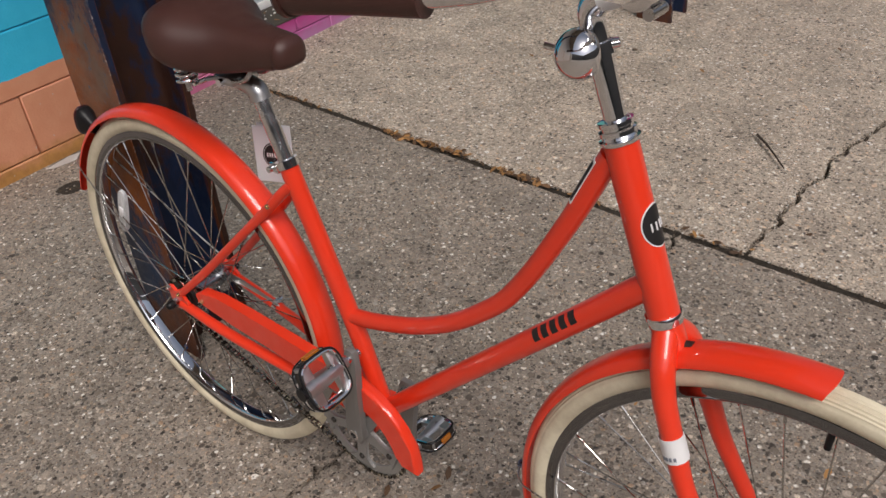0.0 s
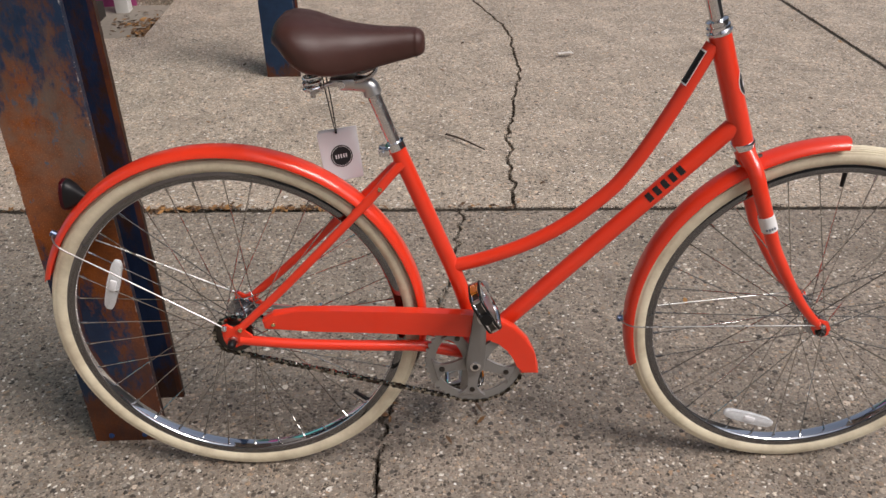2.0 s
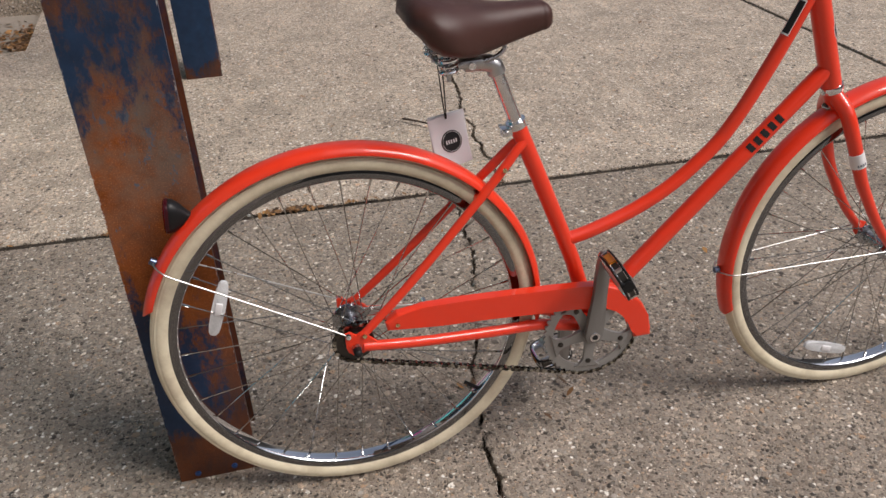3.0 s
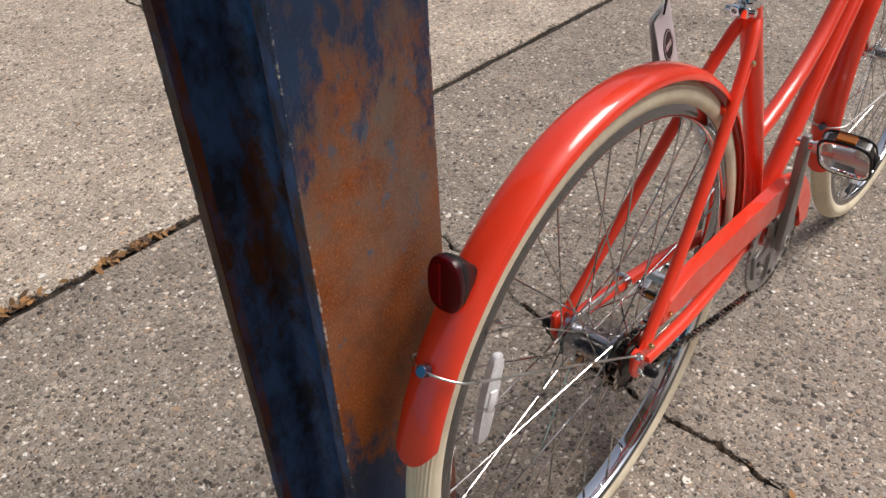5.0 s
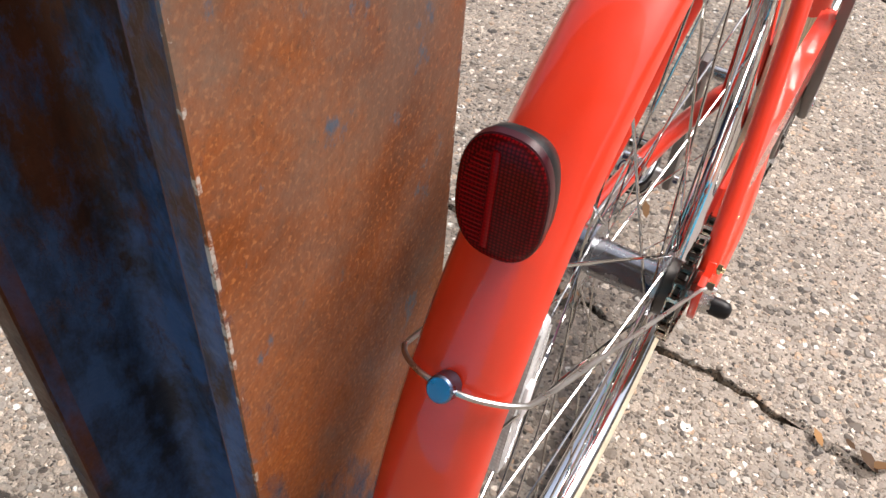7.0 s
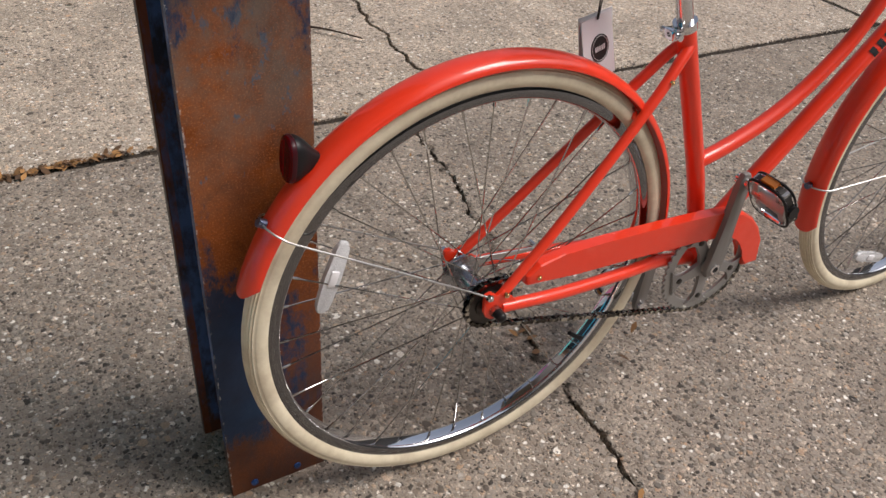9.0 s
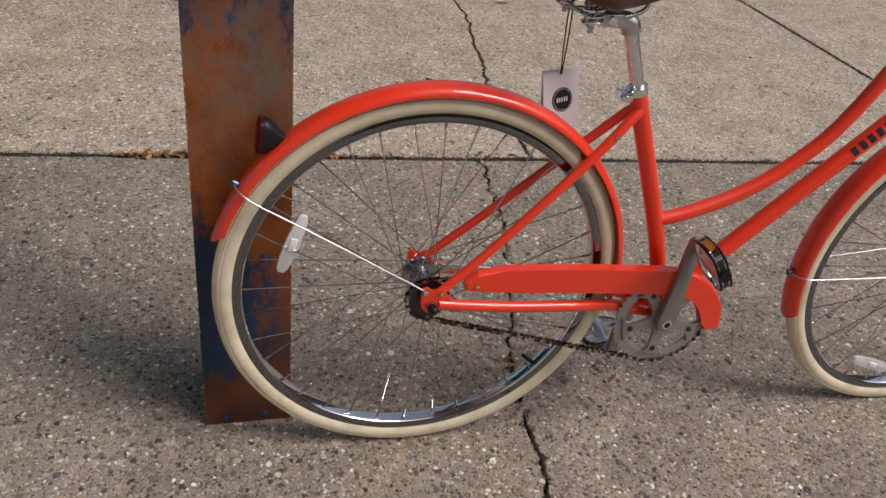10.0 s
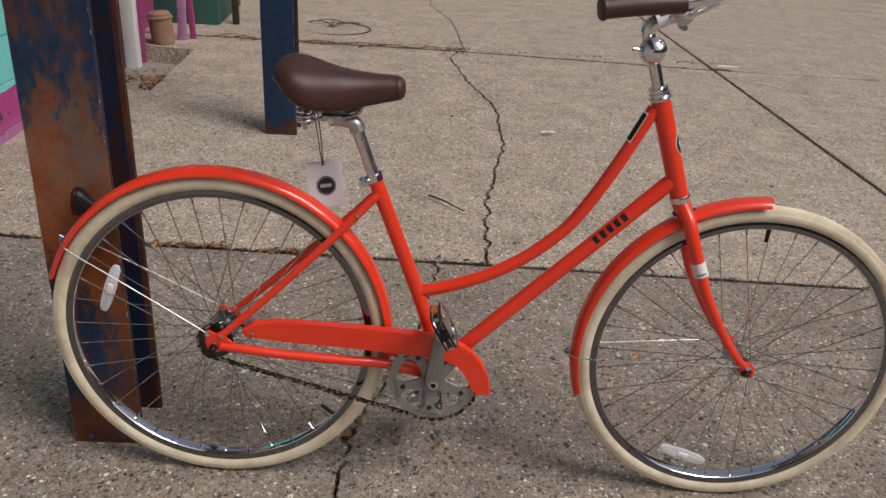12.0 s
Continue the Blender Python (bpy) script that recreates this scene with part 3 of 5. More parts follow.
def ribbon(bm, line, width, z, lumps=0.004):
    last = None
    for i, p in enumerate(line):
        w = (line[min(i + 1, len(line) - 1)] - line[max(i - 1, 0)]).normalized()
        s = Vector((-w.y, w.x)) * width
        h = z + lumps * noise.noise(Vector((p.x * 18, p.y * 18, 1)))
        now = (bm.verts.new((p.x + s.x, p.y + s.y, h)), bm.verts.new((p.x - s.x, p.y - s.y, h)))
        if last:
            bm.faces.new((last[0], last[1], now[1], now[0]))
        last = now


dirt = bmesh.new()
for line in (LINE_1A, LINE_1B, LINE_1C, LINE_E1, LINE_E2, LINE_E3):
    ribbon(dirt, line, 0.028, -0.005, 0.003)
for line in (LINE_2A, LINE_2B):
    ribbon(dirt, line, 0.034, -0.0045)
for line in (CRACK_A, CRACK_B, CRACK_C):
    ribbon(dirt, line, 0.014, -0.035)
ribbon(dirt, ragged([(2.54, 4.48), (2.75, 4.22), (3.05, 3.99), (3.19, 3.84), (3.36, 3.73), (3.8, 3.5), (4.4, 3.05)], 0.02, 0.03, 12), 0.0035, 0.0012, 0.0)
part("joint_dirt", dirt, SOIL, pavement, "dark packed dirt in the joints")["kind"] = "stuff"

ground_bm = bmesh.new()
for x, y in ((-400, -400), (400, -400), (400, 400), (-400, 400)):
    ground_bm.verts.new((x, y, -0.16))
ground_bm.faces.new(ground_bm.verts)
tagged(part("ground", ground_bm, CONCRETE), "plain concrete ground reaching the horizon", "ground", "", "structure")


def pebbles(count, box, seed):
    """Worn stones standing a little proud of the slabs: low faceted domes, clear of the cracks and joints."""
    rng = random.Random(seed)
    lines = [(p.x, p.y) for p in CRACK_A[::2] + LINE_1A + LINE_1B + LINE_1C]
    taken = {(round(x / 0.02), round(y / 0.02)) for x, y in lines}
    verts, faces = [], []
    while count:
        x, y = rng.uniform(box[0], box[2]), rng.uniform(box[1], box[3])
        if any((round(x / 0.02) + i, round(y / 0.02) + j) in taken for i in (-1, 0, 1) for j in (-1, 0, 1)):
            continue
        count -= 1
        r = 0.0022 + 0.0058 * rng.random() ** 2.4
        n, turn, long = rng.choice((5, 6, 7)), rng.uniform(0, 6.3), rng.uniform(0.55, 1.0)
        h = min(0.0016, r * rng.uniform(0.14, 0.3))
        first = len(verts)
        ca, sa = math.cos(turn), math.sin(turn)
        for ring, z in ((1.0, -0.0004), (0.68, h)):
            for i in range(n):
                a = 6.283 * (i + rng.uniform(-0.28, 0.28)) / n
                u, v = r * ring * math.cos(a), r * ring * long * math.sin(a)
                verts.append((x + u * ca - v * sa, y + u * sa + v * ca, z))
        for i in range(n):
            j = (i + 1) % n
            faces.append((first + i, first + j, first + n + j, first + n + i))
        faces.append(tuple(range(first + n, first + 2 * n)))
    me = bpy.data.meshes.new("pebbles")
    me.from_pydata(verts, [], faces)
    me.materials.append(STONES)
    ob = new("pebbles", me)
    ob.parent = pavement
    tagged(ob, "small worn stones exposed in the concrete", kind="stuff")


pebbles(16000, (-1.3, -0.75, 1.5, 1.1), 41)

# sunken well before the doorway
pit = bmesh.new()
block(-2.0, 2.9, -0.15, -1.0, 4.6, -0.1, 0, pit)
tagged(part("well_floor", pit, CONCRETE), "dirty concrete floor of the sunken doorway well", "floor", "", "structure")


def litter(name, label, spots, seed, low=0.008, high=0.03):
    """Dry leaves and bits strewn round spots (x, y, z, reach_x, reach_y, count)."""
    rng = random.Random(seed)
    bm = bmesh.new()
    for x, y, z, rx, ry, count in spots:
        for _ in range(count):
            s = rng.uniform(low, high)
            m = Matrix.Translation((x + rng.gauss(0, 0.5) * rx, y + rng.gauss(0, 0.5) * ry, z + rng.uniform(0.001, 0.006))) @ Euler((rng.uniform(-0.5, 0.5), rng.uniform(-0.5, 0.5), rng.uniform(0, 6.3))).to_matrix().to_4x4()
            row = [(-1, 0, 0), (-0.3, -0.4, 0.12), (0.5, -0.3, 0.1), (1, 0, 0.05), (0.5, 0.3, 0.12), (-0.3, 0.42, 0.14)]
            vs = [bm.verts.new(m @ (Vector(q) * s)) for q in row]
            bm.faces.new(vs)
    return tagged(part(name, bm, LEAF), label, "leaf litter", "", "stuff")


litter("leaf_litter", "dry brown leaf crumbs caught in a pavement joint",
       [(-0.42, 1.15, 0.004, 0.2, 0.016, 150), (-1.1, 1.172, 0.008, 0.25, 0.018, 45), (0.15, 1.13, -0.002, 0.3, 0.01, 22), (0.55, 1.117, -0.004, 0.15, 0.012, 16),
        (0.262, 0.15, -0.004, 0.02, 0.05, 8), (0.222, -0.3, -0.005, 0.01, 0.08, 5), (-0.5, 4.79, 0.01, 1.1, 0.07, 420), (1.4, 4.72, 0.0, 0.9, 0.04, 110), (2.4, 4.64, 0.0, 0.3, 0.04, 40), (-1.2, 4.75, 0.0, 0.5, 0.1, 80), (0.6, 4.6, 0, 0.12, 0.1, 30), (-0.06, 1.138, 0.0, 0.09, 0.014, 60), (0.64, 4.79, 0.0, 0.12, 0.06, 130), (0.8, 3.0, 0.001, 1.7, 1.5, 45), (0.9, 0.2, 0.0, 1.2, 0.9, 10)], 3, 0.005, 0.017)
litter("leaf_pile", "heap of dry leaves in the doorway well", [(-1.25, 3.75, -0.1, 0.1, 0.35, 380), (-1.4, 3.9, -0.1, 0.14, 0.25, 90), (-1.22, 3.35, -0.1, 0.06, 0.15, 160)], 4)


def crumbs(lines, seed):
    """Dark soil crumbs lying in and beside the joints and cracks (line, spread, crumbs per metre)."""
    rng = random.Random(seed)
    bm = bmesh.new()
    for line, spread, dense in lines:
        for a, b in zip(line, line[1:]):
            w = b - a
            side = Vector((-w.y, w.x)).normalized()
            for _ in range(int(w.length * dense + rng.random())):
                p = a + w * rng.random() + side * rng.gauss(0, spread)
                s = rng.uniform(0.0008, 0.0034)
                m = Matrix.Translation((p.x, p.y, rng.uniform(-0.0004, 0.0006))) @ Euler((rng.uniform(0, 6.3), rng.uniform(0, 6.3), rng.uniform(0, 6.3))).to_matrix().to_4x4()
                v = [bm.verts.new(m @ (Vector(q) * s)) for q in ((1, 0, 0), (-0.4, 0.9, 0), (-0.4, -0.8, 0.1), (0, 0.1, 0.8), (0.1, 0, -0.7))]
                for i, j in ((0, 1), (1, 2), (2, 0)):
                    bm.faces.new((v[i], v[j], v[3]))
                    bm.faces.new((v[j], v[i], v[4]))
    ob = part("soil_crumbs", bm, SOIL, pavement, "dark soil crumbs along the joints and cracks")
    ob["kind"] = "stuff"


crumbs([(CRACK_A, 0.0035, 160), (CRACK_B, 0.004, 350), (LINE_1A, 0.011, 700), (LINE_1B, 0.011, 700), (LINE_1C, 0.011, 700), (LINE_2A, 0.016, 300), (LINE_2B, 0.016, 300), (LINE_E1, 0.01, 300), (LINE_E2, 0.012, 300)], 17)


def twig(points, r, label):
    return tagged(part("twig", tube(points, (r, r * 0.5), 6, 7), TWIG), label, "twig")


twig([(0.444, 1.727, 0.002), (0.505, 1.66, 0.006), (0.583, 1.57, 0.0)], 0.0045, "thin dark dry twig lying on the pavement")
rng = random.Random(8)
for i in range(5):
    a = rng.uniform(0, 3.1)
    x, y = -0.33 + rng.uniform(-0.12, 0.12), 5.62 + rng.uniform(-0.12, 0.12)
    twig([(x - 0.16 * math.cos(a), y - 0.16 * math.sin(a), 0.01), (x, y, 0.035), (x + 0.17 * math.cos(a + 0.3), y + 0.17 * math.sin(a + 0.3), 0.008)], 0.0045, "dry bent twig in a small heap on the pavement")
rng = random.Random(23)
for i in range(12):
    x, a = -1.05 + 1.5 * i / 11, rng.uniform(-0.5, 0.5)
    y, half = 4.8 + rng.uniform(-0.07, 0.05), rng.uniform(0.06, 0.15)
    z = -0.0157 * x + 0.002
    stem_twig = tube([(x - half * math.cos(a), y - half * math.sin(a), z), (x, y + 0.01, z + 0.012), (x + half * math.cos(a + 0.2), y + half * math.sin(a + 0.2), z)], (0.005, 0.0025), 5, 6)
    tagged(part("dry_stem", stem_twig, DRY_STEM), "thin dry brown stem lying along a pavement joint", "twig", group="dry stems along the joint")
scrap = bmesh.new()
for q in ((-0.035, -0.012, 0.002), (0.0, -0.02, 0.01), (0.04, -0.004, 0.003), (0.032, 0.016, 0.008), (-0.01, 0.02, 0.003), (-0.04, 0.01, 0.006)):
    scrap.verts.new(Vector(q) + Vector((1.069, 2.724, -0.006)))
bmesh.ops.solidify(scrap, geom=[scrap.faces.new(scrap.verts)], thickness=0.0015)
tagged(part("paper_scrap", scrap, PAPER), "small torn white paper scrap on the concrete", "litter")
scrap = bmesh.new()
for q in ((-0.09, -0.03, 0.0), (0.06, -0.04, 0.003), (0.1, 0.02, 0.001), (-0.05, 0.035, 0.003)):
    scrap.verts.new(Vector(q) + Vector((2.66, 4.66, -0.018)))
bmesh.ops.solidify(scrap, geom=[scrap.faces.new(scrap.verts)], thickness=0.0015)
tagged(part("paper_scrap", scrap, PAPER), "flat pale paper scrap by a joint crossing", "litter")

scrap = bmesh.new()
for q in ((-0.012, -0.085, 0.001), (0.018, -0.07, 0.006), (0.022, 0.0, 0.002), (0.012, 0.08, 0.006), (-0.008, 0.085, 0.002), (-0.015, 0.01, 0.007)):
    scrap.verts.new(Vector(q) + Vector((-1.372, 0.45, 0.016)))
bmesh.ops.solidify(scrap, geom=[scrap.faces.new(scrap.verts)], thickness=0.0015)
tagged(part("paper_strip", scrap, PAPER), "crumpled white paper strip at the foot of the wall", "litter")

stain = bmesh.new()
for i in range(18):
    a = 2 * math.pi * i / 18
    r = 1 + 0.35 * noise.noise(Vector((math.cos(a) * 1.5, math.sin(a) * 1.5, 4)))
    stain.verts.new((-1.2 + 0.035 * r * math.cos(a), 0.345 + 0.05 * r * math.sin(a), 0.0012))
stain.faces.new(stain.verts)
part("dark_spot", stain, SOIL, pavement, "small flat dark spot")

# thin dark ring on the far slab
cover = bmesh.new()
turned([(0.265, -0.004), (0.265, 0.0015), (0.27, 0.0035), (0.275, 0.0015), (0.275, -0.004)], 56, cover, Matrix.Translation((-0.3, 5.42, 0.002)) @ pose(0, 0, 0, 90, 0, 0), closed=True)
tagged(part("ground_ring", cover, DARK_STEEL), "thin dark ring lying on the far pavement", "cover ring")


# ---- steel posts ----
def beam_outline(w, d, tf, tw, r):
    right = [(w / 2, 0.0), (w / 2, tf)]
    right += [(tw / 2 + r - r * math.sin(a), tf + r - r * math.cos(a)) for a in (math.pi / 2 * i / 5 for i in range(6))]
    right += [(x, d - y) for x, y in reversed(right)]
    return right + [(-x, y) for x, y in reversed(right)]


def steel_post(x, y, label, bolts, material):
    post = thing("steel_post", label, "post", group="steel posts under the gallery", m=pose(x, y, -0.12))
    bm = bmesh.new()
    line = beam_outline(0.154, 0.154, 0.0145, 0.01, 0.018)
    levels = [0.0, 0.4, 0.9, 1.5, 2.4, 3.85]
    rings = [[bm.verts.new((px, py, z)) for px, py in line] for z in levels]
    n = len(line)
    for a, b in zip(rings, rings[1:]):
        for i in range(n):
            bm.faces.new((a[i], a[(i + 1) % n], b[(i + 1) % n], b[i]))
    bm.faces.new(rings[0]), bm.faces.new(rings[-1])
    upright = [e for e in bm.edges if abs(e.verts[0].co.z - e.verts[1].co.z) > 0.1 and abs(abs(e.verts[0].co.x) - 0.077) < 1e-4]
    bmesh.ops.bevel(bm, geom=upright, offset=0.0022, segments=2, affect="EDGES", profile=0.5)
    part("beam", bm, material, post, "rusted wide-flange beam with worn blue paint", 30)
    for bx in bolts:
        part("bolt", bolt_head(0.006, 0.003, 12), BLUE_BOLT, post, "blue painted bolt head", m=pose(bx - x, 0, 0.137, 90, 0, 0))
    return post


BLUE_BOLT = painted("blue_bolt_paint", (0.015, 0.06, 0.2), 0.5, 0)
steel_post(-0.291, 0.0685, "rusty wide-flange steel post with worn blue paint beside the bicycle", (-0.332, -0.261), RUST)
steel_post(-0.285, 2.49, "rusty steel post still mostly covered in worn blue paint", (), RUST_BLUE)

# ---- unseen gallery roof, inferred over the posts, sized for the shade it gives ----
roof = bmesh.new()
block(-2.0, -6.0, 3.9, 0.05, 3.6, 4.02, 0.01, roof)
for y in (-4.6, -2.3, 0.147, 2.53):
    block(-1.9, y - 0.06, 3.735, 0.0, y + 0.06, 3.9, 0.006, roof)
tagged(part("ceiling", roof, BOARDS), "unseen boarded gallery roof, inferred over the steel posts, set for its shade", "ceiling", "", "structure")

# ---- painted wall with window and doorway ----
WALL = pose(-1.385, 0, 0, 0, 0, 2.2)
wall = thing("wall_west", "block wall painted as a bright mural, orange and magenta below, turquoise above", "wall", "structure", m=WALL)
OPEN_A, OPEN_B, LEDGE = 0.93, 2.165, 0.134
shell = bmesh.new()
block(-0.3, -6.0, -0.15, -0.012, OPEN_A, 4.1, 0, shell)
block(-0.3, OPEN_A, -0.15, -0.012, OPEN_B, 0.12, 0, shell)
block(-0.3, OPEN_A, 1.6, -0.012, OPEN_B, 4.1, 0, shell)
block(-0.3, OPEN_B, -0.15, -0.012, 3.1, 4.1, 0, shell)
part("wall_core", shell, MORTAR, wall, "mortar and core behind the blocks")
courses = [(-0.14, 0.0635)] + [(0.0665 + 0.2 * i, 0.2635 + 0.2 * i) for i in range(8)]
rng = random.Random(5)
shapes = {}
for row, (z0, z1) in enumerate(courses):
    y = -2.02 if row % 2 else -1.82
    while y < 3.09:
        y0, y1 = y, min(y + 0.397, 3.1)
        spans = [(y0, y1, z1)]
        if z1 > LEDGE and z0 < 1.6:
            spans = [(a, b, c) for a, b, c in ((y0, min(y1, OPEN_A), z1), (max(y0, OPEN_A), min(y1, OPEN_B), LEDGE - 0.008), (max(y0, OPEN_B), y1, z1)) if b - a > 0.012 and c > z0]
        for a, b, top in spans:
            key = (round(b - a, 3), round(top - z0, 3))
            m = pose(0.0 + rng.uniform(-0.0012, 0.0012), a, z0)
            if key not in shapes:
                shapes[key] = part("block", block(-0.06, 0, 0, 0, b - a, top - z0, 0.004, segments=1), MURAL, wall, m=m)
            else:
                again(shapes[key], m)
        y += 0.4
# upper wall stays out of view; its grey is chosen for bounced light
top = bmesh.new()
block(-0.06, -6.0, 1.67, 0, 3.1, 4.1, 0.004, top)
part("wall_top", top, UPPER_WALL, wall, "plain upper wall in neutral grey, toned for bounced light")
south = bmesh.new()
block(-0.06, -6.0, -0.14, 0, -2.03, 1.664, 0.004, south)
part("wall_side", south, MURAL, wall)

window = thing("window_1", "deep shop window opening with a dirty ledge and pale grey lower panel", "window", "structure", m=WALL)
part("ledge", block(-0.205, OPEN_A + 0.002, 0.122, 0.004, OPEN_B - 0.002, LEDGE, 0.004), LEDGE_DIRT, window, "dirty dark ledge strewn with debris")
panel = part("lower_panel", block(-0.22, OPEN_A + 0.002, LEDGE + 0.001, -0.188, OPEN_B - 0.002, 0.325, 0.002), GREY_PAINT, window, "pale grey painted lower panel")
part("bottom_rail", block(-0.1875, OPEN_A + 0.002, LEDGE + 0.001, -0.174, OPEN_B - 0.014, 0.168, 0.003), WHITE_PAINT, panel)
part("top_rail", block(-0.2, OPEN_A + 0.002, 0.326, -0.168, OPEN_B - 0.014, 0.358, 0.003), WHITE_PAINT, panel)
part("reveal", block(-0.186, OPEN_B - 0.013, LEDGE + 0.001, -0.003, OPEN_B - 0.001, 1.598, 0.002), DOOR_BLACK, window, "black painted side of the opening")
jamb = bmesh.new()
for box in ((OPEN_A + 0.003, 0.36, OPEN_A + 0.05, 1.598), (OPEN_B - 0.065, 0.36, OPEN_B - 0.015, 1.598), (OPEN_A + 0.05, 1.55, OPEN_B - 0.065, 1.598)):
    block(-0.215, box[0], box[1], -0.19, box[2], box[3], 0.003, jamb)
part("window_frame", jamb, GREY_PAINT, window)
part("pane", block(-0.206, OPEN_A + 0.052, 0.36, -0.2, OPEN_B - 0.067, 1.548, 0), GLASS, window, "dark window glass")
litter("ledge_debris", "dry leaf bits and crumbs lying on the window ledge", [(-1.5, 1.75, LEDGE, 0.06, 0.5, 120), (-1.53, 2.0, LEDGE, 0.08, 0.2, 60)], 21, 0.004, 0.014)
crumb_rng = random.Random(31)
flakes = bmesh.new()
for _ in range(70):
    y = crumb_rng.uniform(1.1, 2.1)
    block(-0.004, -0.003, -0.001, 0.004, 0.003, 0.002, 0, flakes, Matrix.Translation((-1.46 - y * 0.02 - crumb_rng.uniform(0, 0.12), y, LEDGE + 0.003)) @ Euler((0, 0, crumb_rng.uniform(0, 6))).to_matrix().to_4x4() @ Matrix.Scale(crumb_rng.uniform(0.4, 1.3), 4))
tagged(part("paint_flakes", flakes, PAPER), "white paint flakes on the dirty window ledge", "debris", "", "stuff")

doorway = thing("door_1", "black door set back in a doorway with white jambs", "door", "structure", m=WALL)
part("door_leaf", block(-0.24, 3.12, -0.1, -0.2, 4.12, 2.05, 0.003), DOOR_BLACK, doorway, "black painted door")
for y0, y1, x0, x1 in ((4.18, 4.27, -0.055, 0.03), (4.1, 4.13, -0.2, -0.165)):
    part("jamb", block(x0, y0, -0.1, x1, y1, 2.2, 0.004), WHITE_PAINT, doorway, "white painted jamb")
part("sill_step", block(-0.19, 3.12, -0.1, -0.1, 4.12, 0.0, 0.004), DARK_WOOD, doorway, "dark rubber-edged door threshold")
part("lintel", block(-0.26, 3.11, 2.06, 0.02, 4.36, 2.3, 0.004), WHITE_PAINT, doorway)
north = bmesh.new()
block(-0.34, 4.37, -0.15, 0.03, 4.41, 3.6, 0.004, north)
block(-0.4, 4.42, -0.15, -0.12, 5.25, 3.6, 0.004, north)
tagged(part("wall_north", north, PINK_PAINT, m=WALL), "pink painted wall end beyond the doorway", "wall", "", "structure")
far = bmesh.new()
block(-0.6, 5.26, -0.15, 0.37, 6.3, 3.6, 0.004, far)
tagged(part("wall_far", far, TEAL_PAINT, m=WALL), "dark teal painted wall further along", "wall", "", "structure")
far = bmesh.new()
block(-0.8, 6.31, -0.15, -0.2, 12.0, 3.6, 0.004, far)
block(-0.8, -12.0, -0.15, -0.02, -6.0, 3.6, 0.004, far)
tagged(part("wall_end", far, CONCRETE, m=WALL), "plain grey wall closing the row", "wall", "", "structure")

pipe = bmesh.new()
turned([(0.0, 0), (0.062, 0), (0.068, 0.02), (0.07, 0.06), (0.072, 0.18), (0.07, 0.27), (0.074, 0.3), (0.08, 0.31), (0.078, 0.325), (0.07, 0.33), (0.068, 0.36), (0.05, 0.385), (0.0, 0.39)], 28, pipe, Matrix.Diagonal((1.1, 1.1, 0.6, 1)) @ pose(0, 0, 0, 90, 0, 0))
tagged(part("clay_pot", pipe, CLAY, m=pose(-1.42, 4.47, 0.01, 0, -4, 0)), "squat brown fired clay pot beside the pink wall", "pot")
tagged(part("painted_board", block(-0.03, -0.012, 0, 0.03, 0.012, 1.7, 0.003, m=pose(0, 0, 0, 2, 3, 0)), LILAC, m=pose(-1.33, 4.62, 0.015)), "narrow lilac painted board leaning by the pink wall", "board")
tagged(part("painted_board", block(-0.02, -0.012, 0, 0.02, 0.012, 1.6, 0.003, m=pose(0, 0, 0, 3, -2, 0)), PINK_PAINT, m=pose(-1.27, 4.7, 0.015)), "narrow dark pink board beside a lilac one", "board")
stool = thing("wooden_trestle", "old brown wooden trestle standing on the far pavement", "trestle", m=pose(-1.1, 5.36, 0.008))
part("crossbar", block(-0.1, -0.03, 0.6, 0.45, 0.03, 0.65, 0.004), TWIG, stool)
leg = part("leg", block(-0.025, -0.02, 0, 0.025, 0.02, 0.62, 0.004), TWIG, stool, m=pose(0, 0, 0))


# unseen plain fronts, added at a distance to darken the horizon in reflections
for name, box in (("wall_east", (15.0, -16.0, 15.5, 18.0)), ("wall_south", (-2.2, -16.5, 15.5, -16.0)), ("wall_street_end", (-2.2, 18.0, 15.5, 18.5))):
    tagged(part(name, block(box[0], box[1], -0.16, box[2], box[3], 6.5, 0.01), FAR_WALL), "plain unseen front added to darken the horizon in reflections", "wall", "", "structure")


# ---- bicycle ----
LEAN_BIKE = 1.7
bicycle = thing("bicycle", "orange-red step-through city bicycle with cream tyres beside a steel post", "bicycle", m=pose(0, -0.0026, 0, -LEAN_BIKE, 0, -0.8))
REAR, FRONT, BB = Vector((0, 0, 0.3425)), Vector((1.085, 0, 0.3235)), Vector((0.444, 0, 0.27))
R_MID, R_SECTION = 0.3265, 0.0175


def at(c, r, deg, y=0.0):
    return Vector((c.x + r * math.cos(radians(deg)), y, c.z + r * math.sin(radians(deg))))


# frame
seat_top = Vector((0.3145, 0, 0.689))
frame_ob = part("frame", tube([(0.463, 0, 0.262), (0.434, 0, 0.36), (0.406, 0, 0.448), seat_top], 0.0146, 6), ORANGE, bicycle, "orange-red enamelled steel frame")
shell_bm = turned([(0.0, -0.034), (0.0195, -0.034), (0.0205, -0.032), (0.0205, 0.032), (0.0195, 0.034), (0.0, 0.034)], 28, m=Matrix.Translation(BB))
part("bottom_bracket_shell", shell_bm, ORANGE, frame_ob)
part("top_tube", tube([(0.404, 0, 0.453), (0.445, 0, 0.461), (0.494, 0, 0.476), (0.545, 0, 0.496), (0.602, 0, 0.527), (0.652, 0, 0.565), (0.697, 0, 0.608), (0.733, 0, 0.659), (0.764, 0, 0.712), (0.796, 0, 0.772), (0.834, 0, 0.85)], 0.0128, 6), ORANGE, frame_ob)
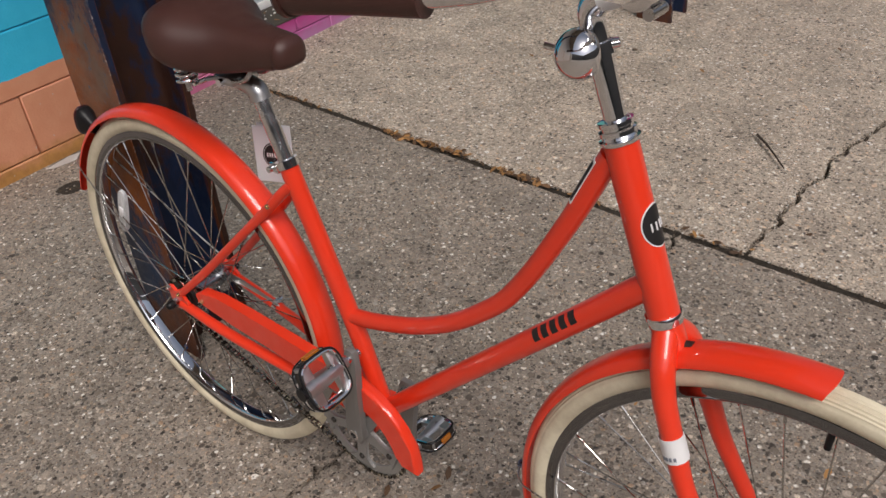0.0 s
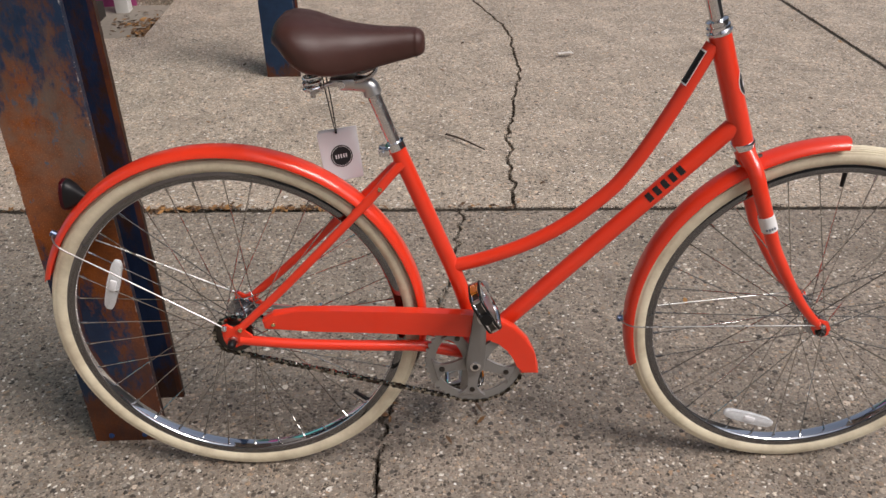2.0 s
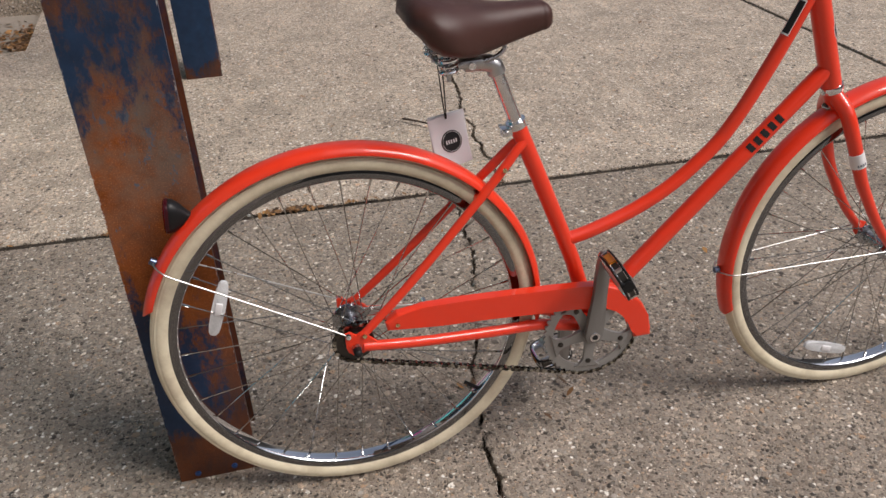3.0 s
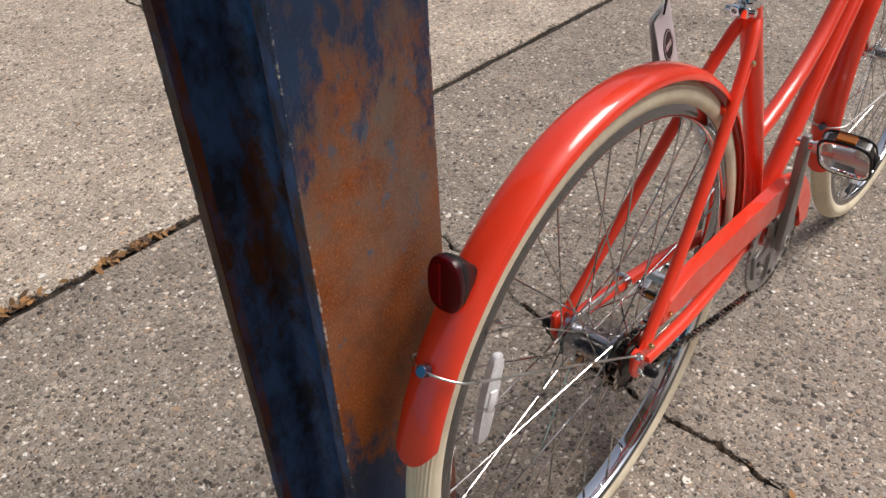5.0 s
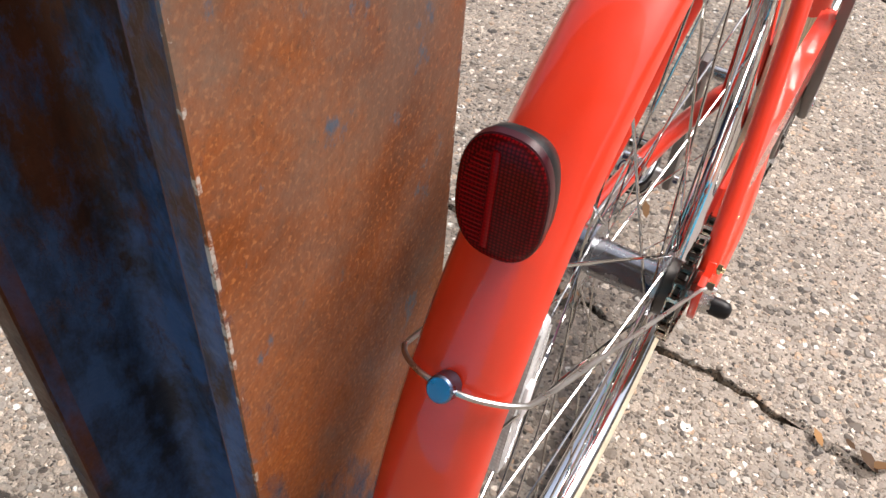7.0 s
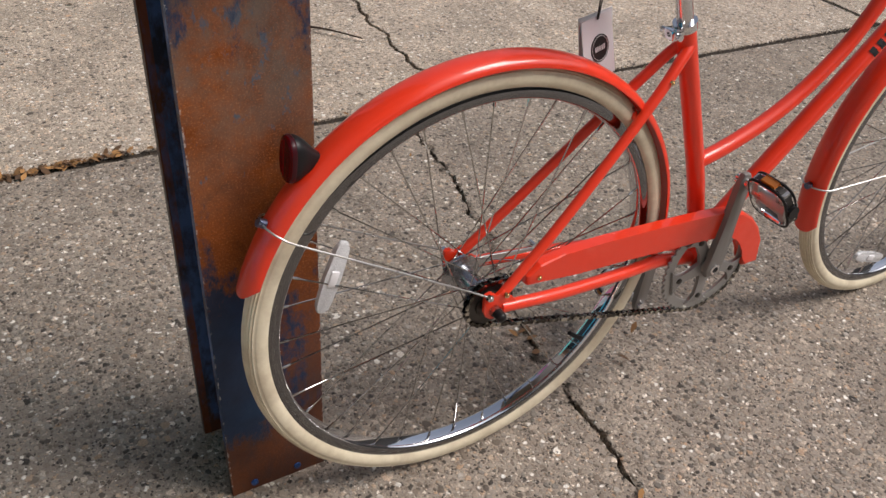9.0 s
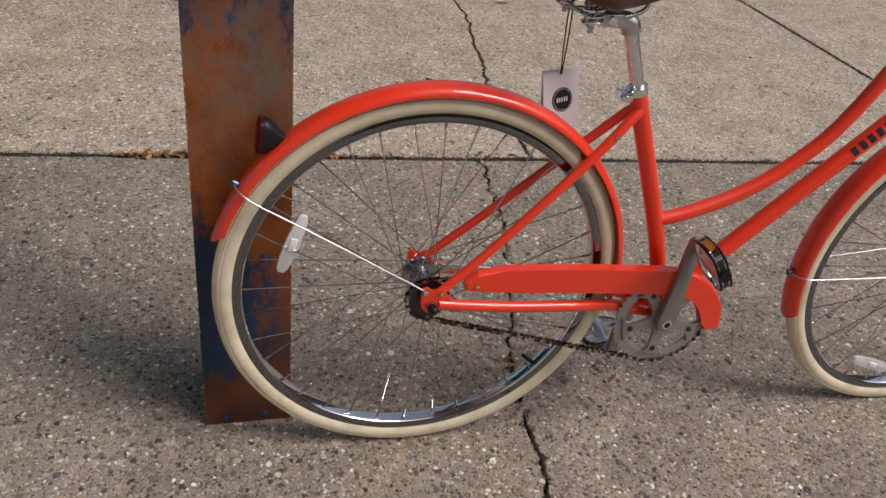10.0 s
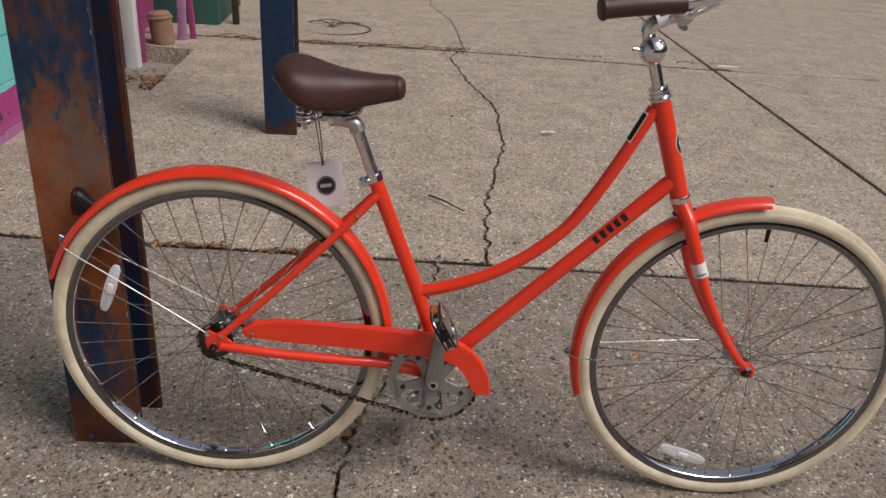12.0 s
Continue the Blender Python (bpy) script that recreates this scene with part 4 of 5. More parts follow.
part("down_tube", tube([(0.45, 0, 0.276), (0.6, 0, 0.425), (0.75, 0, 0.573), (0.899, 0, 0.722)], 0.0158, 4), ORANGE, frame_ob)
HT0, HT1 = Vector((0.8425, 0, 0.867)), Vector((0.907, 0, 0.679))
head_way = (HT0 - HT1).normalized()
part("head_tube", tube([HT0, HT1], 0.0182, 1, 28), ORANGE, frame_ob)
for s in (-1, 1):
    part("seat_stay", tube([(0.324, s * 0.008, 0.661), (0.306, s * 0.0135, 0.645), (0.27, s * 0.022, 0.607), (0.2, s * 0.034, 0.538), (0.1, s * 0.047, 0.441), (0.012, s * 0.056, 0.362)], (0.0085, 0.0075), 6, 16), ORANGE, frame_ob)
    part("chain_stay", tube([(0.425, s * 0.02, 0.272), (0.37, s * 0.0275, 0.29), (0.335, s * 0.0305, 0.2985), (0.25, s * 0.043, 0.3105), (0.12, s * 0.054, 0.326), (0.012, s * 0.057, 0.341)], (0.0118, 0.0092), 6, 16), ORANGE, frame_ob)
    drop = [(-0.014, 0.334), (-0.018, 0.345), (-0.018, 0.362), (-0.017, 0.373), (-0.008, 0.376), (0.002, 0.366), (0.012, 0.373), (0.021, 0.37), (0.024, 0.359), (0.036, 0.35), (0.034, 0.332), (0.018, 0.333), (0.006, 0.327), (-0.006, 0.327)]
    part("dropout", plate(drop, s * 0.0545, s * 0.0605, 0.001), ORANGE, frame_ob)
part("stay_bridge", tube([(0.232, -0.03, 0.572), (0.24, 0, 0.58), (0.232, 0.03, 0.572)], 0.0055, 5, 12), ORANGE, frame_ob)

for s in (-1, 1):
    part("stay_screw", bolt_head(0.0042, 0.003, 12), BRASS, frame_ob, m=pose(0.284, s * 0.027, 0.622, 90 if s < 0 else -90, 0, 0))
part("fender_screw", bolt_head(0.0045, 0.004, 12), STEEL, frame_ob, m=along((0.2365, -0.012, 0.583), (0.2265, -0.012, 0.593)))

# plain dark bars where the maker's mark is printed on the down tube
def band_patch(a, b, r, d0, d1, up, name, material, parent, thick=0.0006):
    """A thin print on a round tube from a to b, over the angles d0 to d1 round its axis."""
    a, b = Vector(a), Vector(b)
    w = (b - a).normalized()
    up = (Vector(up) - w * Vector(up).dot(w)).normalized()
    side = w.cross(up)
    bm = bmesh.new()
    n = 8
    layers = []
    for rr in (r - 0.0004, r + thick):
        grid = []
        for p in (a, b):
            grid.append([bm.verts.new(p + up * rr * math.cos(radians(d0 + (d1 - d0) * i / n)) + side * rr * math.sin(radians(d0 + (d1 - d0) * i / n))) for i in range(n + 1)])
        layers.append(grid)
    for g in layers:
        for i in range(n):
            bm.faces.new((g[0][i], g[0][i + 1], g[1][i + 1], g[1][i]))
    lo, hi = layers
    for k in range(2):
        for i in range(n):
            bm.faces.new((lo[k][i], lo[k][i + 1], hi[k][i + 1], hi[k][i]))
    for i in (0, n):
        bm.faces.new((lo[0][i], lo[1][i], hi[1][i], hi[0][i]))
    return part(name, bm, material, parent)


dt0, dt1 = Vector((0.45, 0, 0.276)), Vector((0.899, 0, 0.722))
dtw = (dt1 - dt0).normalized()
mark = (Vector((0.752, 0, 0.58)) - dt0).dot(dtw)
cam_side = Vector((0, -0.8, 0.6))
for k in range(5):
    band_patch(dt0 + dtw * (mark + 0.0174 * k), dt0 + dtw * (mark + 0.0174 * k + 0.0105), 0.0158, -30, 30, cam_side, "print_bar", BLACK_INK, frame_ob)
tts = [Vector((0.801, 0, 0.7815)), Vector((0.8285, 0, 0.8385))]
band_patch(tts[0], tts[1], 0.0134, -32, 32, (-0.85, -0.4, 0.35), "sticker", WHITE_INK, frame_ob)
band_patch(tts[0].lerp(tts[1], 0.05), tts[0].lerp(tts[1], 0.95), 0.0137, -27, 27, (-0.85, -0.4, 0.35), "sticker", BLACK_INK, frame_ob)
# oval badge on the head tube
badge_mid = HT1.lerp(HT0, 0.54)


def badge(rx, rz, lift, name, material):
    bm = bmesh.new()
    n, up = 40, head_way
    front = Vector((head_way.z, 0, -head_way.x))
    side = Vector((0, 1, 0))
    def on(u, v, extra):
        ang = u / 0.0182
        return badge_mid + up * v + (front * math.cos(ang) + side * math.sin(ang)) * (0.0182 + lift + extra)
    rows = []
    for k in range(7):
        f = 1 - k / 6
        rows.append([bm.verts.new(on(rx * f * math.cos(2 * math.pi * i / n), rz * f * math.sin(2 * math.pi * i / n), 0.0005)) for i in range(n)] if f > 0 else [bm.verts.new(on(0, 0, 0.0005))])
    foot = [bm.verts.new(on(rx * math.cos(2 * math.pi * i / n), rz * math.sin(2 * math.pi * i / n), -0.001)) for i in range(n)]
    for a, b in zip([foot] + rows, rows):
        for i in range(n):
            q = (i + 1) % n
            bm.faces.new((a[i], a[q], b[q], b[i]) if len(b) > 1 else (a[i], a[q], b[0]))
    return part(name, bm, material, frame_ob)


badge(0.0195, 0.024, 0.0002, "head_badge", WHITE_INK)["label"] = "oval black head badge with a white rim"
badge(0.018, 0.0225, 0.0006, "badge_face", BLACK_INK)
for u in (-0.009, -0.003, 0.003, 0.009):
    front = Vector((head_way.z, 0, -head_way.x))
    ang = u / 0.0182
    out = front * math.cos(ang) + Vector((0, 1, 0)) * math.sin(ang)
    c = badge_mid + out * 0.0193
    part("print_bar", tube([c - head_way * 0.0045, c + head_way * 0.0045], 0.0011, 1, 6), WHITE_INK, frame_ob)

# seat clamp, post and saddle
seat_way = (seat_top - Vector((0.406, 0, 0.448))).normalized()
clamp = part("seat_clamp", tube([seat_top - seat_way * 0.003, seat_top + seat_way * 0.009], 0.0172, 1, 28), CHROME, bicycle, "chrome seat clamp collar")
part("clamp_bolt", tube([(0.291, -0.019, 0.682), (0.291, 0.019, 0.682)], 0.0048, 1, 14), CHROME, clamp)
part("clamp_lug", block(0.284, -0.012, 0.675, 0.304, 0.012, 0.689, 0.002), CHROME, clamp)
post_top = Vector((0.278, 0, 0.792))
seat_post = part("seat_post", tube([seat_top, post_top], 0.0119, 1, 28), SATIN_CHROME, bicycle, "polished chrome seat post")
part("seat_post_head", tube([(0.281, 0, 0.783), (0.275, 0, 0.797), (0.257, 0, 0.802), (0.228, 0, 0.803)], (0.0155, 0.0125), 5, 18), ALLOY, seat_post)
part("clamp_plate", block(0.213, -0.026, 0.803, 0.255, 0.026, 0.816, 0.004), ALLOY, seat_post)
part("clamp_bolt", tube([(0.233, -0.032, 0.808), (0.233, 0.032, 0.808)], 0.006, 1, 12), CHROME, seat_post)


def saddle_mesh():
    """Sections across, from tail to nose: x, half width, top, bottom, roundness."""
    rows = [(0.132, 0.046, 0.89, 0.862), (0.136, 0.066, 0.9, 0.852), (0.146, 0.083, 0.909, 0.842), (0.162, 0.0925, 0.9125, 0.834), (0.182, 0.0935, 0.9105, 0.829), (0.203, 0.087, 0.9045, 0.825), (0.225, 0.074, 0.898, 0.822),
            (0.248, 0.058, 0.893, 0.822), (0.272, 0.046, 0.889, 0.825), (0.3, 0.037, 0.886, 0.831), (0.325, 0.0315, 0.885, 0.8365), (0.345, 0.029, 0.884, 0.841), (0.3535, 0.0276, 0.883, 0.8435), (0.3545, 0.0282, 0.8834, 0.8428), (0.3615, 0.026, 0.8805, 0.845), (0.367, 0.0205, 0.8755, 0.849), (0.3695, 0.012, 0.869, 0.855)]
    bm = bmesh.new()
    n = 30
    rings = []
    for x, w, top, low in rows:
        top, low = top + 0.006, low + 0.003
        mid = low + (top - low) * 0.42
        ring = []
        for i in range(n):
            a = 2 * math.pi * i / n
            ca, sa = math.cos(a), math.sin(a)
            e = 0.72 if sa > 0 else 0.62
            py = w * math.copysign(abs(ca) ** e, ca)
            h = (top - mid) if sa > 0 else (mid - low)
            pz = mid + h * math.copysign(abs(sa) ** (0.85 if sa > 0 else 0.55), sa)
            under = min(1.0, max(0.0, (top - 0.012 - pz) / (top - low)))
            ring.append(bm.verts.new((x + 0.029 * under * max(0.0, 1 - (x - 0.132) / 0.1), py * (1 - 0.05 * under), pz)))
        rings.append(ring)
    for a, b in zip(rings, rings[1:]):
        for i in range(n):
            bm.faces.new((a[i], a[(i + 1) % n], b[(i + 1) % n], b[i]))
    bm.faces.new(rings[0]), bm.faces.new(rings[-1])
    bmesh.ops.subdivide_edges(bm, edges=[e for e in bm.edges if abs(e.verts[0].co.x - e.verts[1].co.x) > 0.001], cuts=1, smooth=0.6, use_grid_fill=True)
    return bm


saddle = part("saddle", saddle_mesh(), VINYL, bicycle, "dark brown vinyl sprung saddle", 60)
for s in (-1, 1):
    part("rail", tube([(0.292, s * 0.014, 0.842), (0.286, s * 0.02, 0.824), (0.262, s * 0.022, 0.813), (0.225, s * 0.022, 0.811), (0.205, s * 0.03, 0.808), (0.193, s * 0.045, 0.804), (0.182, s * 0.052, 0.809)], 0.0035, 6, 10), STEEL, saddle)
    coil = [(0.19 + 0.0135 * math.cos(a), s * 0.052 + 0.0135 * math.sin(a), 0.807 + 0.0085 * a / 6.283) for a in (i * 0.45 for i in range(int(3.6 * 6.283 / 0.45)))]
    part("spring", tube(coil, 0.0028, 1, 8), CHROME, saddle, "chrome coil spring")
    part("spring_bolt", tube([(0.19, s * 0.052, 0.796), (0.19, s * 0.052, 0.842)], 0.0042, 1, 10), STEEL, saddle)
part("cross_wire", tube([(0.187, -0.066, 0.822), (0.178, -0.03, 0.82), (0.178, 0.03, 0.82), (0.187, 0.066, 0.822)], 0.003, 5, 8), STEEL, saddle)

# hang tag on its cord
TAG = pose(0.2055, 0.0615, 0.698, -12, -5, 15)
tag = part("hang_tag", block(-0.034, -0.0006, -0.09, 0.034, 0.0006, 0.0, 0.0004, segments=1), WHITE_CARD, bicycle, "white card hang tag with a black round mark", m=TAG)
again(tag, TAG @ pose(0.004, 0.004, 0.003, 3, 2, -5), bicycle)
part("mark_disc", turned([(0.0, -0.0005), (0.0195, -0.0005), (0.0195, 0.0005), (0.0, 0.0005)], 40, m=Matrix.Translation((0.002, -0.0012, -0.046))), BLACK_INK, tag, "black disc printed on the card")
rim_bm = bmesh.new()
tube([(0.002 + 0.0172 * math.cos(a), -0.0018, -0.046 + 0.0172 * math.sin(a)) for a in (2 * math.pi * i / 40 for i in range(40))], 0.0004, 1, 6, rim_bm, True)
part("mark_ring", rim_bm, WHITE_INK, tag)
for u in (-0.0095, -0.005, -0.0005, 0.0045, 0.009):
    part("print_bar", block(0.0015 + u - 0.0012, -0.0021, -0.0495, 0.0015 + u + 0.0012, -0.0014, -0.0425, 0), WHITE_INK, tag)
for dx in (-0.002, 0.004):
    part("cord", tube([TAG @ Vector((dx * 0.3, -0.002, -0.005)), (0.2 + dx, 0.05, 0.76), (0.195 + dx, 0.042, 0.812)], 0.0011, 5, 6), STRING, bicycle, "thin black cord")

# head set, stem, bell, bar
headset = part("headset", turned([(0.0, 0.0), (0.0198, 0.0), (0.0212, 0.002), (0.0212, 0.0046), (0.018, 0.0059), (0.0168, 0.0086), (0.0195, 0.0096), (0.0195, 0.0139), (0.0165, 0.0155), (0.0165, 0.0178), (0.0182, 0.0188), (0.0182, 0.0231), (0.0135, 0.0244), (0.0, 0.0244)], 32, m=along(HT0, HT0 + head_way) @ pose(0, 0, 0, 90, 0, 0)), CHROME, bicycle, "chrome headset cups and lock nut")
part("lower_cup", turned([(0.0, 0.003), (0.02, 0.003), (0.0212, 0.0), (0.02, -0.006), (0.0195, -0.009), (0.0, -0.009)], 32, m=along(HT1, HT1 + head_way) @ pose(0, 0, 0, 90, 0, 0)), CHROME, headset)
q0 = HT0 + head_way * 0.022
q1 = Vector((0.804, 0, 0.982))
stem = part("stem", tube([q0, q0.lerp(q1, 0.5), q1, (0.807, 0, 0.999), (0.826, 0, 1.014), (0.85, 0, 1.021)], (0.0114, 0.0155), 6, 22), CHROME, bicycle, "polished quill stem")
part("bar_clamp", tube([(0.857, -0.022, 1.024), (0.857, 0.022, 1.024)], 0.0195, 1, 22), CHROME, stem)
part("clamp_bolt", tube([(0.865, -0.008, 0.999), (0.865, 0.02, 0.999)], 0.006, 1, 10), STEEL, stem)
band_patch((0.814, 0, 1.0075), (0.838, 0, 1.0178), 0.0149, -150, 150, (0.3, -0.8, 0.4), "sticker", WHITE_INK, stem)["label"] = "white paper sticker round the stem"
bar_half = [(0.857, 0, 1.024), (0.861, 0.05, 1.032), (0.872, 0.11, 1.054), (0.876, 0.165, 1.072), (0.858, 0.203, 1.078), (0.822, 0.218, 1.07), (0.76, 0.232, 1.062), (0.672, 0.246, 1.053)]
bar = part("handlebar", tube([(x, -y, z) for x, y, z in reversed(bar_half)] + bar_half[1:], 0.0111, 6, 18), CHROME, bicycle, "swept-back chrome handlebar")
for s in (-1, 1):
    grip = [(0.795, s * 0.2255, 1.064), (0.73, s * 0.237, 1.0595), (0.67, s * 0.2465, 1.053)]
    g = part("grip", tube(grip, 0.0158, 6, 22), VINYL, bar, "dark brown handlebar grip")
    part("grip_end", turned([(0.0, -0.002), (0.0175, -0.002), (0.0182, 0.002), (0.016, 0.006), (0.0, 0.008)], 22, m=along(grip[2], Vector(grip[2]) + Vector((-0.1, s * 0.014, -0.01))) @ pose(0, 0, 0, 90, 0, 0)), VINYL, bar)
BELL = Vector((0.8085, -0.0285, 0.9595))
bell_way = Vector((-0.45, -0.85, 0.1)).normalized()
bell_m = along(BELL, BELL + bell_way) @ pose(0, 0, 0, 90, 0, 0)
prof = [(0.0248 * math.cos(a), 0.0235 * math.sin(a)) for a in (math.pi / 2 * i / 14 for i in range(14))]
prof = [(0.0, -0.012), (0.019, -0.012), (0.0232, -0.008), (0.0248, -0.003)] + prof + [(0.0, 0.0235)]
bell = part("bell", turned(prof, 44, m=bell_m), CHROME, bicycle, "polished chrome bell dome", 50)
part("bell_bracket", tube([(0.812, -0.016, 0.957), BELL], 0.0055, 1, 12), CHROME, bell)
part("bell_band", turned([(0.0125, -0.006), (0.0145, -0.006), (0.0145, 0.006), (0.0125, 0.006)], 26, m=along((0.8135, 0, 0.957), Vector((0.8135, 0, 0.957)) + head_way) @ pose(0, 0, 0, 90, 0, 0), closed=True), CHROME, bell)
part("bell_lever", tube([(0.802, -0.028, 0.959), (0.785, -0.03, 0.961), (0.772, -0.031, 0.962)], (0.0026, 0.0036), 5, 10), CHROME, bell)
part("bell_screw", tube([(0.818, -0.002, 0.961), (0.829, 0.009, 0.963)], (0.0062, 0.0052), 1, 12), CHROME, bell)

# fork
crown = Vector((0.924, 0, 0.648))
fork = part("fork", tube([HT1 - head_way * 0.008, Vector((0.922, 0, 0.642)), Vector((0.93, 0, 0.622))], (0.018, 0.0165), 4, 24), ORANGE, bicycle, "orange-red raked fork")
for s in (-1, 1):
    part("fork_blade", tube([(0.914, s * 0.006, 0.662), (0.925, s * 0.03, 0.637), (0.937, s * 0.0415, 0.598), (0.957, s * 0.046, 0.543), (0.973, s * 0.0485, 0.5), (0.992, s * 0.05, 0.463), (1.017, s * 0.0515, 0.418), (1.044, s * 0.053, 0.377), (1.081, s * 0.0545, 0.332)], (0.0148, 0.0082), 6, 20), ORANGE, fork)
    part("dropout", plate([(x - 0.003, z - 0.0085) for x, z in ((1.072, 0.352), (1.084, 0.356), (1.1, 0.35), (1.106, 0.336), (1.104, 0.322), (1.092, 0.318), (1.078, 0.324), (1.07, 0.338))], s * 0.0515, s * 0.057, 0.001), ORANGE, fork)
band_patch((0.9495, -0.045, 0.561), (0.9605, -0.0468, 0.533), 0.0139, -130, 130, (0, -1, 0), "sticker", WHITE_INK, fork)["label"] = "white paper sticker round the fork blade"
for d in (-30, -10, 8, 26):
    band_patch((0.9573, -0.0462, 0.5415), (0.9588, -0.0465, 0.5375), 0.0147, d, d + 11, (0, -1, 0), "print_bar", GREY_INK, fork)


# wheels
def rim_profile():
    half = [(0.3155, 0.0105), (0.3158, 0.0122), (0.3125, 0.0136), (0.308, 0.0144), (0.3035, 0.0145), (0.3008, 0.0137), (0.2988, 0.0118), (0.2978, 0.0085), (0.2974, 0.004)]
    return [(0.307, -0.009), (0.307, 0.009)] + half + [(0.2972, 0.0)] + [(r, -y) for r, y in reversed(half)]


def tyre_profile():
    out = []
    for i in range(44):
        a = radians(-52 + 284 * i / 43)
        ridge = 0.0007 * (1 if i % 2 else -1) if 12 <= i <= 31 else 0
        out.append((R_MID + (R_SECTION + ridge) * math.sin(a) * (1.0), -(R_SECTION + ridge) * math.cos(a)))
    return out


spoke_mesh = {}


def spoke(wheel, a, b):
    """A thin spoke with its nipple; spokes of one length share their mesh."""
    a, b = Vector(a), Vector(b)
    key = round((b - a).length, 3)
    if key not in spoke_mesh:
        bm = tube([(0, 0, 0), (0, 0, key)], 0.00105, 1, 8)
        tube([(0, 0, key - 0.014), (0, 0, key + 0.001)], 0.0021, 1, 7, bm)
        spoke_mesh[key] = part("spoke", bm, SPOKE_STEEL, wheel, m=along(a, b))
        return
    again(spoke_mesh[key], along(a, b), wheel)


def wheel_at(c, label, flange, offsets, turn):
    m = Matrix.Translation(c)
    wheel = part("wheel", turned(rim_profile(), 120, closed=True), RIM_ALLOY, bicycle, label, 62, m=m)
    part("tyre", turned(tyre_profile(), 120, closed=True), RUBBER, wheel, "cream rubber tyre", 60)
    for i in range(36):
        side = -1 if i % 2 else 1
        k = i // 2
        lead = 1 if k % 2 else -1
        y = offsets[0] if side < 0 else offsets[1]
        rim_deg = turn + i * 10 + 5
        hub_deg = rim_deg + lead * 62
        p = Vector((flange * math.cos(radians(hub_deg)), y + 0.0015 * lead, flange * math.sin(radians(hub_deg))))
        q = Vector((0.2982 * math.cos(radians(rim_deg)), side * 0.003, 0.2982 * math.sin(radians(rim_deg))))
        spoke(wheel, p, q)
    return wheel


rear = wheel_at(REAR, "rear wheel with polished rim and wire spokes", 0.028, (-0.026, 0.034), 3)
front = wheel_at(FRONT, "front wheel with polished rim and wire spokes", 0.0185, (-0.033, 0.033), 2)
hub = part("hub", turned([(0.0, -0.036), (0.014, -0.036), (0.016, -0.031), (0.03, -0.029), (0.03, -0.025), (0.0185, -0.022), (0.0165, -0.015), (0.017, 0.03), (0.031, 0.032), (0.031, 0.037), (0.024, 0.039), (0.022, 0.048), (0.012, 0.05), (0.0, 0.05)], 40), HUB_STEEL, rear, "smooth alloy coaster hub")
hub_f = part("hub", turned([(0.0, -0.046), (0.009, -0.046), (0.012, -0.038), (0.021, -0.036), (0.021, -0.031), (0.012, -0.027), (0.0105, 0.0), (0.012, 0.027), (0.021, 0.031), (0.021, 0.036), (0.012, 0.038), (0.009, 0.046), (0.0, 0.046)], 32), HUB_STEEL, front)
part("axle", tube([(0, -0.076, 0), (0, 0.076, 0)], 0.0047, 1, 12), STEEL, rear)
part("axle", tube([(0, -0.068, 0), (0, 0.068, 0)], 0.0042, 1, 12), STEEL, front)
for s in (-1, 1):
    way = (90 if s < 0 else -90)
    part("axle_nut", bolt_head(0.0095, 0.008), STEEL, rear, m=pose(0, s * 0.0605, 0, way, 0, 0))
    part("nut_cap", turned([(0.0, 0.0), (0.0078, 0.0), (0.0078, 0.01), (0.0066, 0.0145), (0.0035, 0.017), (0.0, 0.0174)], 20, m=pose(0, s * 0.067, 0, 0, 0, 180 if s < 0 else 0)), BLACK, rear, "black plastic axle cap")
    part("axle_nut", bolt_head(0.0085, 0.008), DARK_STEEL, front, m=pose(0, s * 0.057, 0, way, 0, 0))
    part("washer", turned([(0.0, 0.0), (0.011, 0.0), (0.011, 0.0015), (0.0, 0.0015)], 20, m=pose(0, s * 0.057 - (0.0015 if s < 0 else 0), 0)), DARK_STEEL, front)


def valve(wheel, deg):
    a = radians(deg)
    d = Vector((math.cos(a), 0, math.sin(a)))
    part("valve", tube([d * 0.297, d * 0.268], (0.0042, 0.0038), 1, 12), BLACK, wheel, "black rubber valve cap")


valve(rear, -40)
valve(front, 88)


def spoke_reflector(wheel, mid, long_deg, label):
    bm = bmesh.new()
    n = 28
    out = []
    for i in range(n):
        a = 2 * math.pi * i / n
        x = 0.055 * math.copysign(abs(math.cos(a)) ** 0.3, math.cos(a))
        z = 0.0118 * math.copysign(abs(math.sin(a)) ** 0.4, math.sin(a)) * (1 - 0.32 * (x / 0.055) ** 2)
        out.append((x, z))
    plate(out, -0.0125, -0.004, 0.003, bm)
    ob = part("wheel_reflector", bm, CLEAR_LENS, wheel, label, m=Matrix.Translation(mid) @ pose(0, 0, 0, 0, -long_deg, 0))
    part("reflector_clip", block(-0.012, -0.015, -0.006, 0.012, -0.011, 0.006, 0.002), WHITE_CARD, wheel, m=ob.matrix_basis.copy())


spoke_reflector(rear, (-0.2195, 0.006, 0.0915), 70, "clear plastic spoke reflector")
spoke_reflector(front, (-0.085, -0.008, -0.236), -19, "clear plastic spoke reflector")


